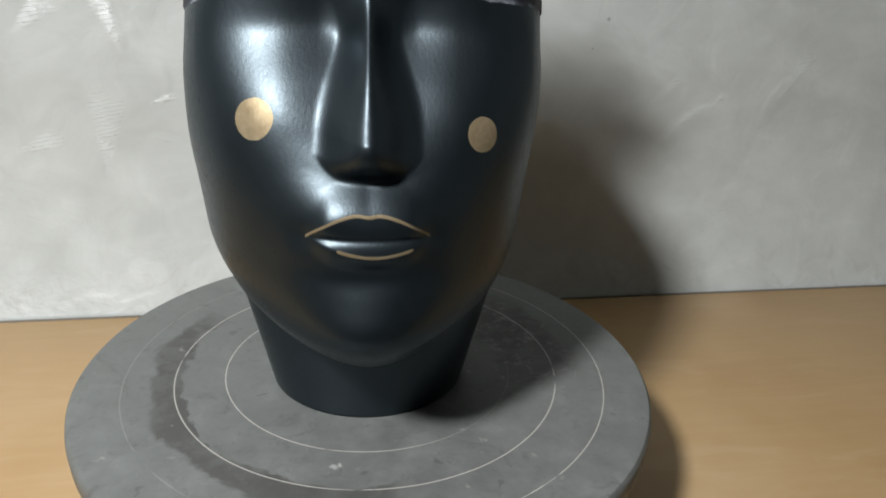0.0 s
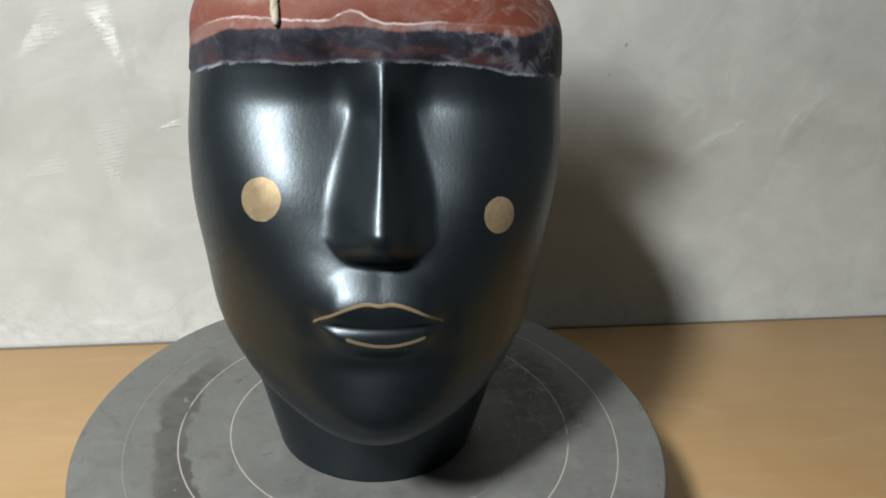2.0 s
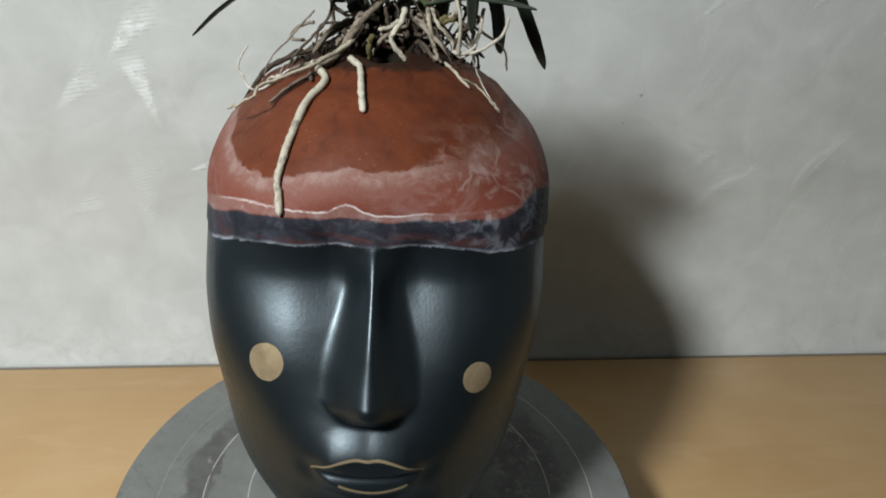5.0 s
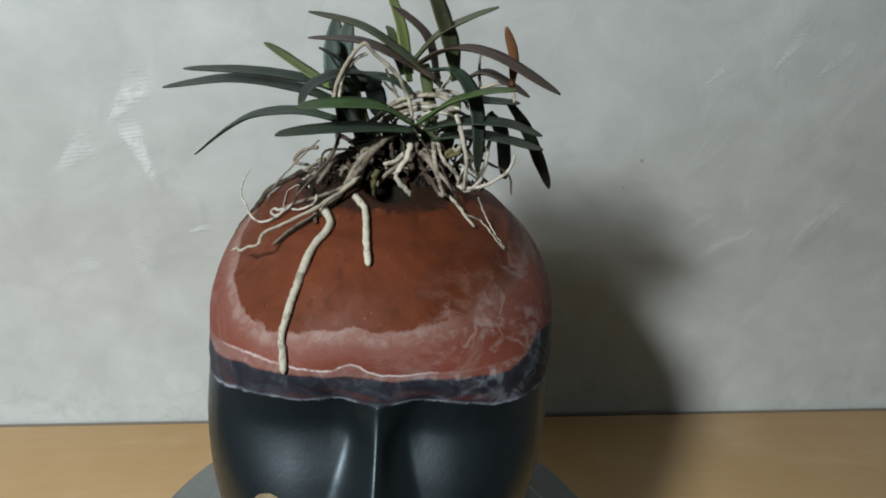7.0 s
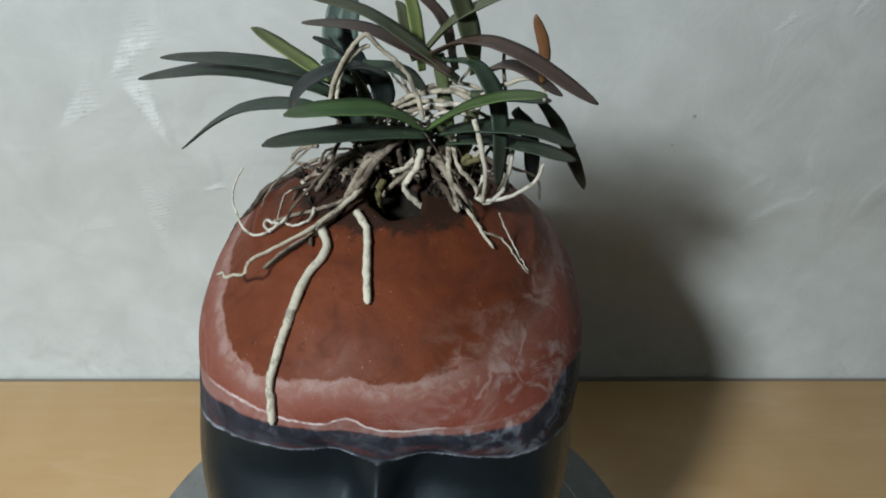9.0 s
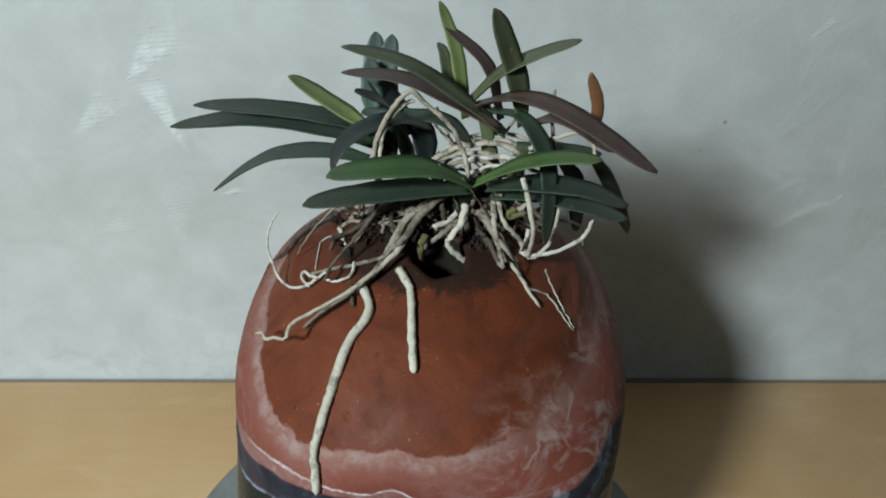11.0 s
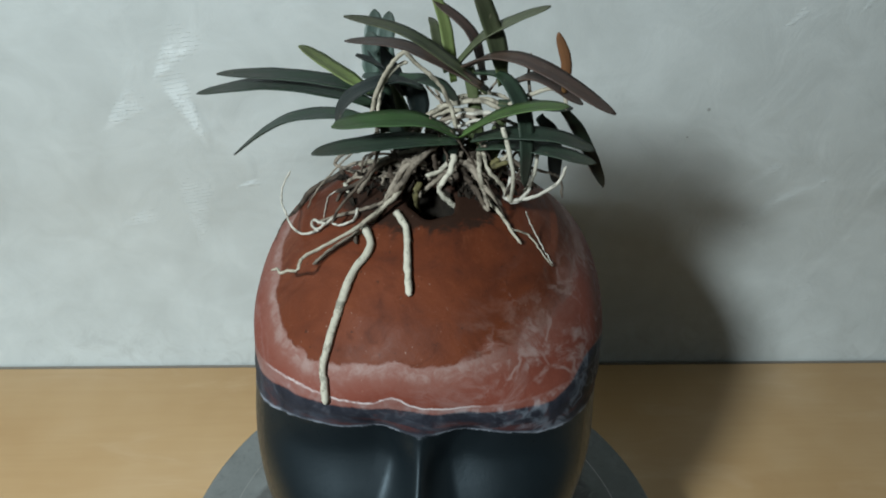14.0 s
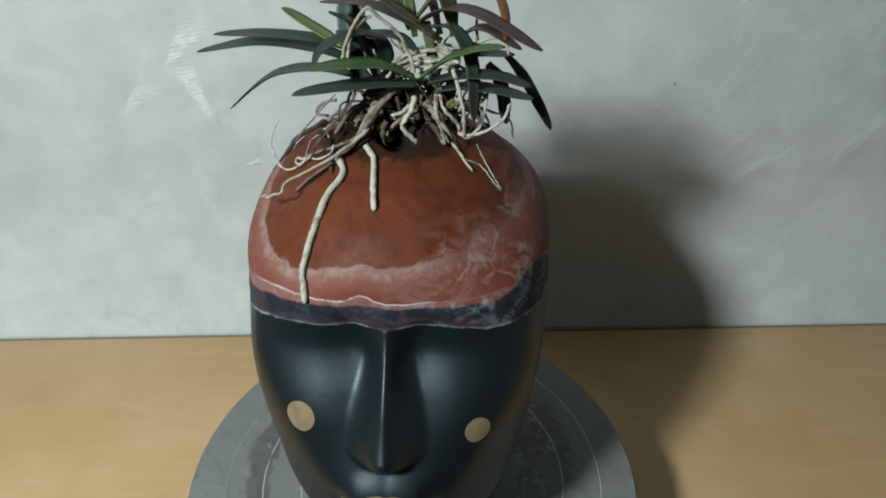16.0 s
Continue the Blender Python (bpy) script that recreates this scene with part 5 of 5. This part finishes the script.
# crown: short stems clad in leaf bases, with a thicket of old roots and bark crumbs under it
STEMS = (((0.004, 0.019, 0.338), (0.006, 0.017, 0.350), (0.010, 0.014, 0.3615)), ((-0.008, 0.024, 0.338), (-0.014, 0.030, 0.352), (-0.022, 0.034, 0.366)),
         ((0.014, 0.024, 0.338), (0.018, 0.026, 0.356), (0.014, 0.031, 0.384)), ((0.020, 0.020, 0.340), (0.026, 0.022, 0.356), (0.028, 0.023, 0.372)),
         ((-0.004, 0.032, 0.338), (-0.012, 0.042, 0.354), (-0.018, 0.048, 0.372)))
for stem in STEMS:
    p, t = spline(stem, 8)
    bm = bmesh.new()
    rings = []
    for k in range(9):
        u = np.cross(t[k], (0.2, 1.0, 0.1))
        u /= np.linalg.norm(u)
        w = np.cross(t[k], u)
        r = 0.0036 - 0.0016 * k / 8 + 0.0006 * (k % 2)
        rings.append([bm.verts.new(p[k] + r * (math.cos(a) * u + 0.65 * math.sin(a) * w)) for a in np.linspace(0, 2 * math.pi, 10, endpoint=False)])
    for a, b in zip(rings, rings[1:]):
        for q in range(10):
            bm.faces.new((a[q], a[(q + 1) % 10], b[(q + 1) % 10], b[q]))
    bm.faces.new(rings[0][::-1])
    bm.faces.new(rings[-1])
    child(part("stem", bm, LEAVES["olive" if stem[2][2] > 0.37 else "black"]), orchid)

TANGLE = np.random.default_rng(5)


def dome_height(x, y):
    return 0.318 + 0.0195 * max(0.0, 1 - float(dome_ratio(x, y))) ** 0.90


for k in range(84):
    a = TANGLE.uniform(0, 2 * math.pi)
    start = np.array((0.006 + 0.016 * TANGLE.normal(), 0.020 + 0.010 * TANGLE.normal(), 0.352 + 0.007 * TANGLE.normal()))
    reach = TANGLE.uniform(0.010, 0.028)
    end = start + reach * np.array((math.cos(a), 0.75 * math.sin(a), 0.0))
    end[1] = max(end[1], -0.004)
    end[2] = dome_height(end[0], end[1]) + TANGLE.uniform(0.0006, 0.009)
    start[1] = max(start[1], 0.012)
    if abs(end[0] - HOLE[0]) < 0.020:
        end[1] = max(end[1], 0.016)
    start[2] = max(start[2], dome_height(start[0], start[1]) + 0.006)
    m1 = start * 0.65 + end * 0.35 + TANGLE.normal(0, 0.0035, 3)
    m2 = start * 0.30 + end * 0.70 + TANGLE.normal(0, 0.0035, 3)
    for m in (m1, m2):
        if abs(m[0] - HOLE[0]) < 0.016:
            m[1] = max(m[1], 0.013)
        m[2] = max(m[2], dome_height(m[0], m[1]) + 0.0012)
    r = TANGLE.uniform(0.0004, 0.0013)
    root([tuple(q) for q in (start, m1, m2, end)], r, r * 0.75, ("brown", "grey", "brown", "grey", "grey", "brown")[k % 6])

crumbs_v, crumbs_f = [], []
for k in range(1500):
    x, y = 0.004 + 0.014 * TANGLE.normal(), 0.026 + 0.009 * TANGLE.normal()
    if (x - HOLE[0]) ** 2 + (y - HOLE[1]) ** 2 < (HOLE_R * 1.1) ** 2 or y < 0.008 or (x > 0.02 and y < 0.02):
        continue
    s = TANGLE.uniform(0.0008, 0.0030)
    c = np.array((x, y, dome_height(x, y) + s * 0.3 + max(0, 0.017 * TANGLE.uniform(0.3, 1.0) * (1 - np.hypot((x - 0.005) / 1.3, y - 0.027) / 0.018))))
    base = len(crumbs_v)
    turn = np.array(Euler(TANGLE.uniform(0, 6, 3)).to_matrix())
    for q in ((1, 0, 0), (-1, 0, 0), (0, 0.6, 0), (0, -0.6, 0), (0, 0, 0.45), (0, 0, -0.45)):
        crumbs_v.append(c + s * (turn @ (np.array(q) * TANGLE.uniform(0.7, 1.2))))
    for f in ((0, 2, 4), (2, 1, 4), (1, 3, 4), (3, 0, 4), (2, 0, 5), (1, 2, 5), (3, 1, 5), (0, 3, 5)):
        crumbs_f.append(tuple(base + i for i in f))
crumbs = child(mesh_object("bark_litter", crumbs_v, crumbs_f, CRUMBS_HOLE_SHADE, None, "dark bark and dead root crumbs", smooth=False), orchid)
tagged(crumbs, kind="stuff")
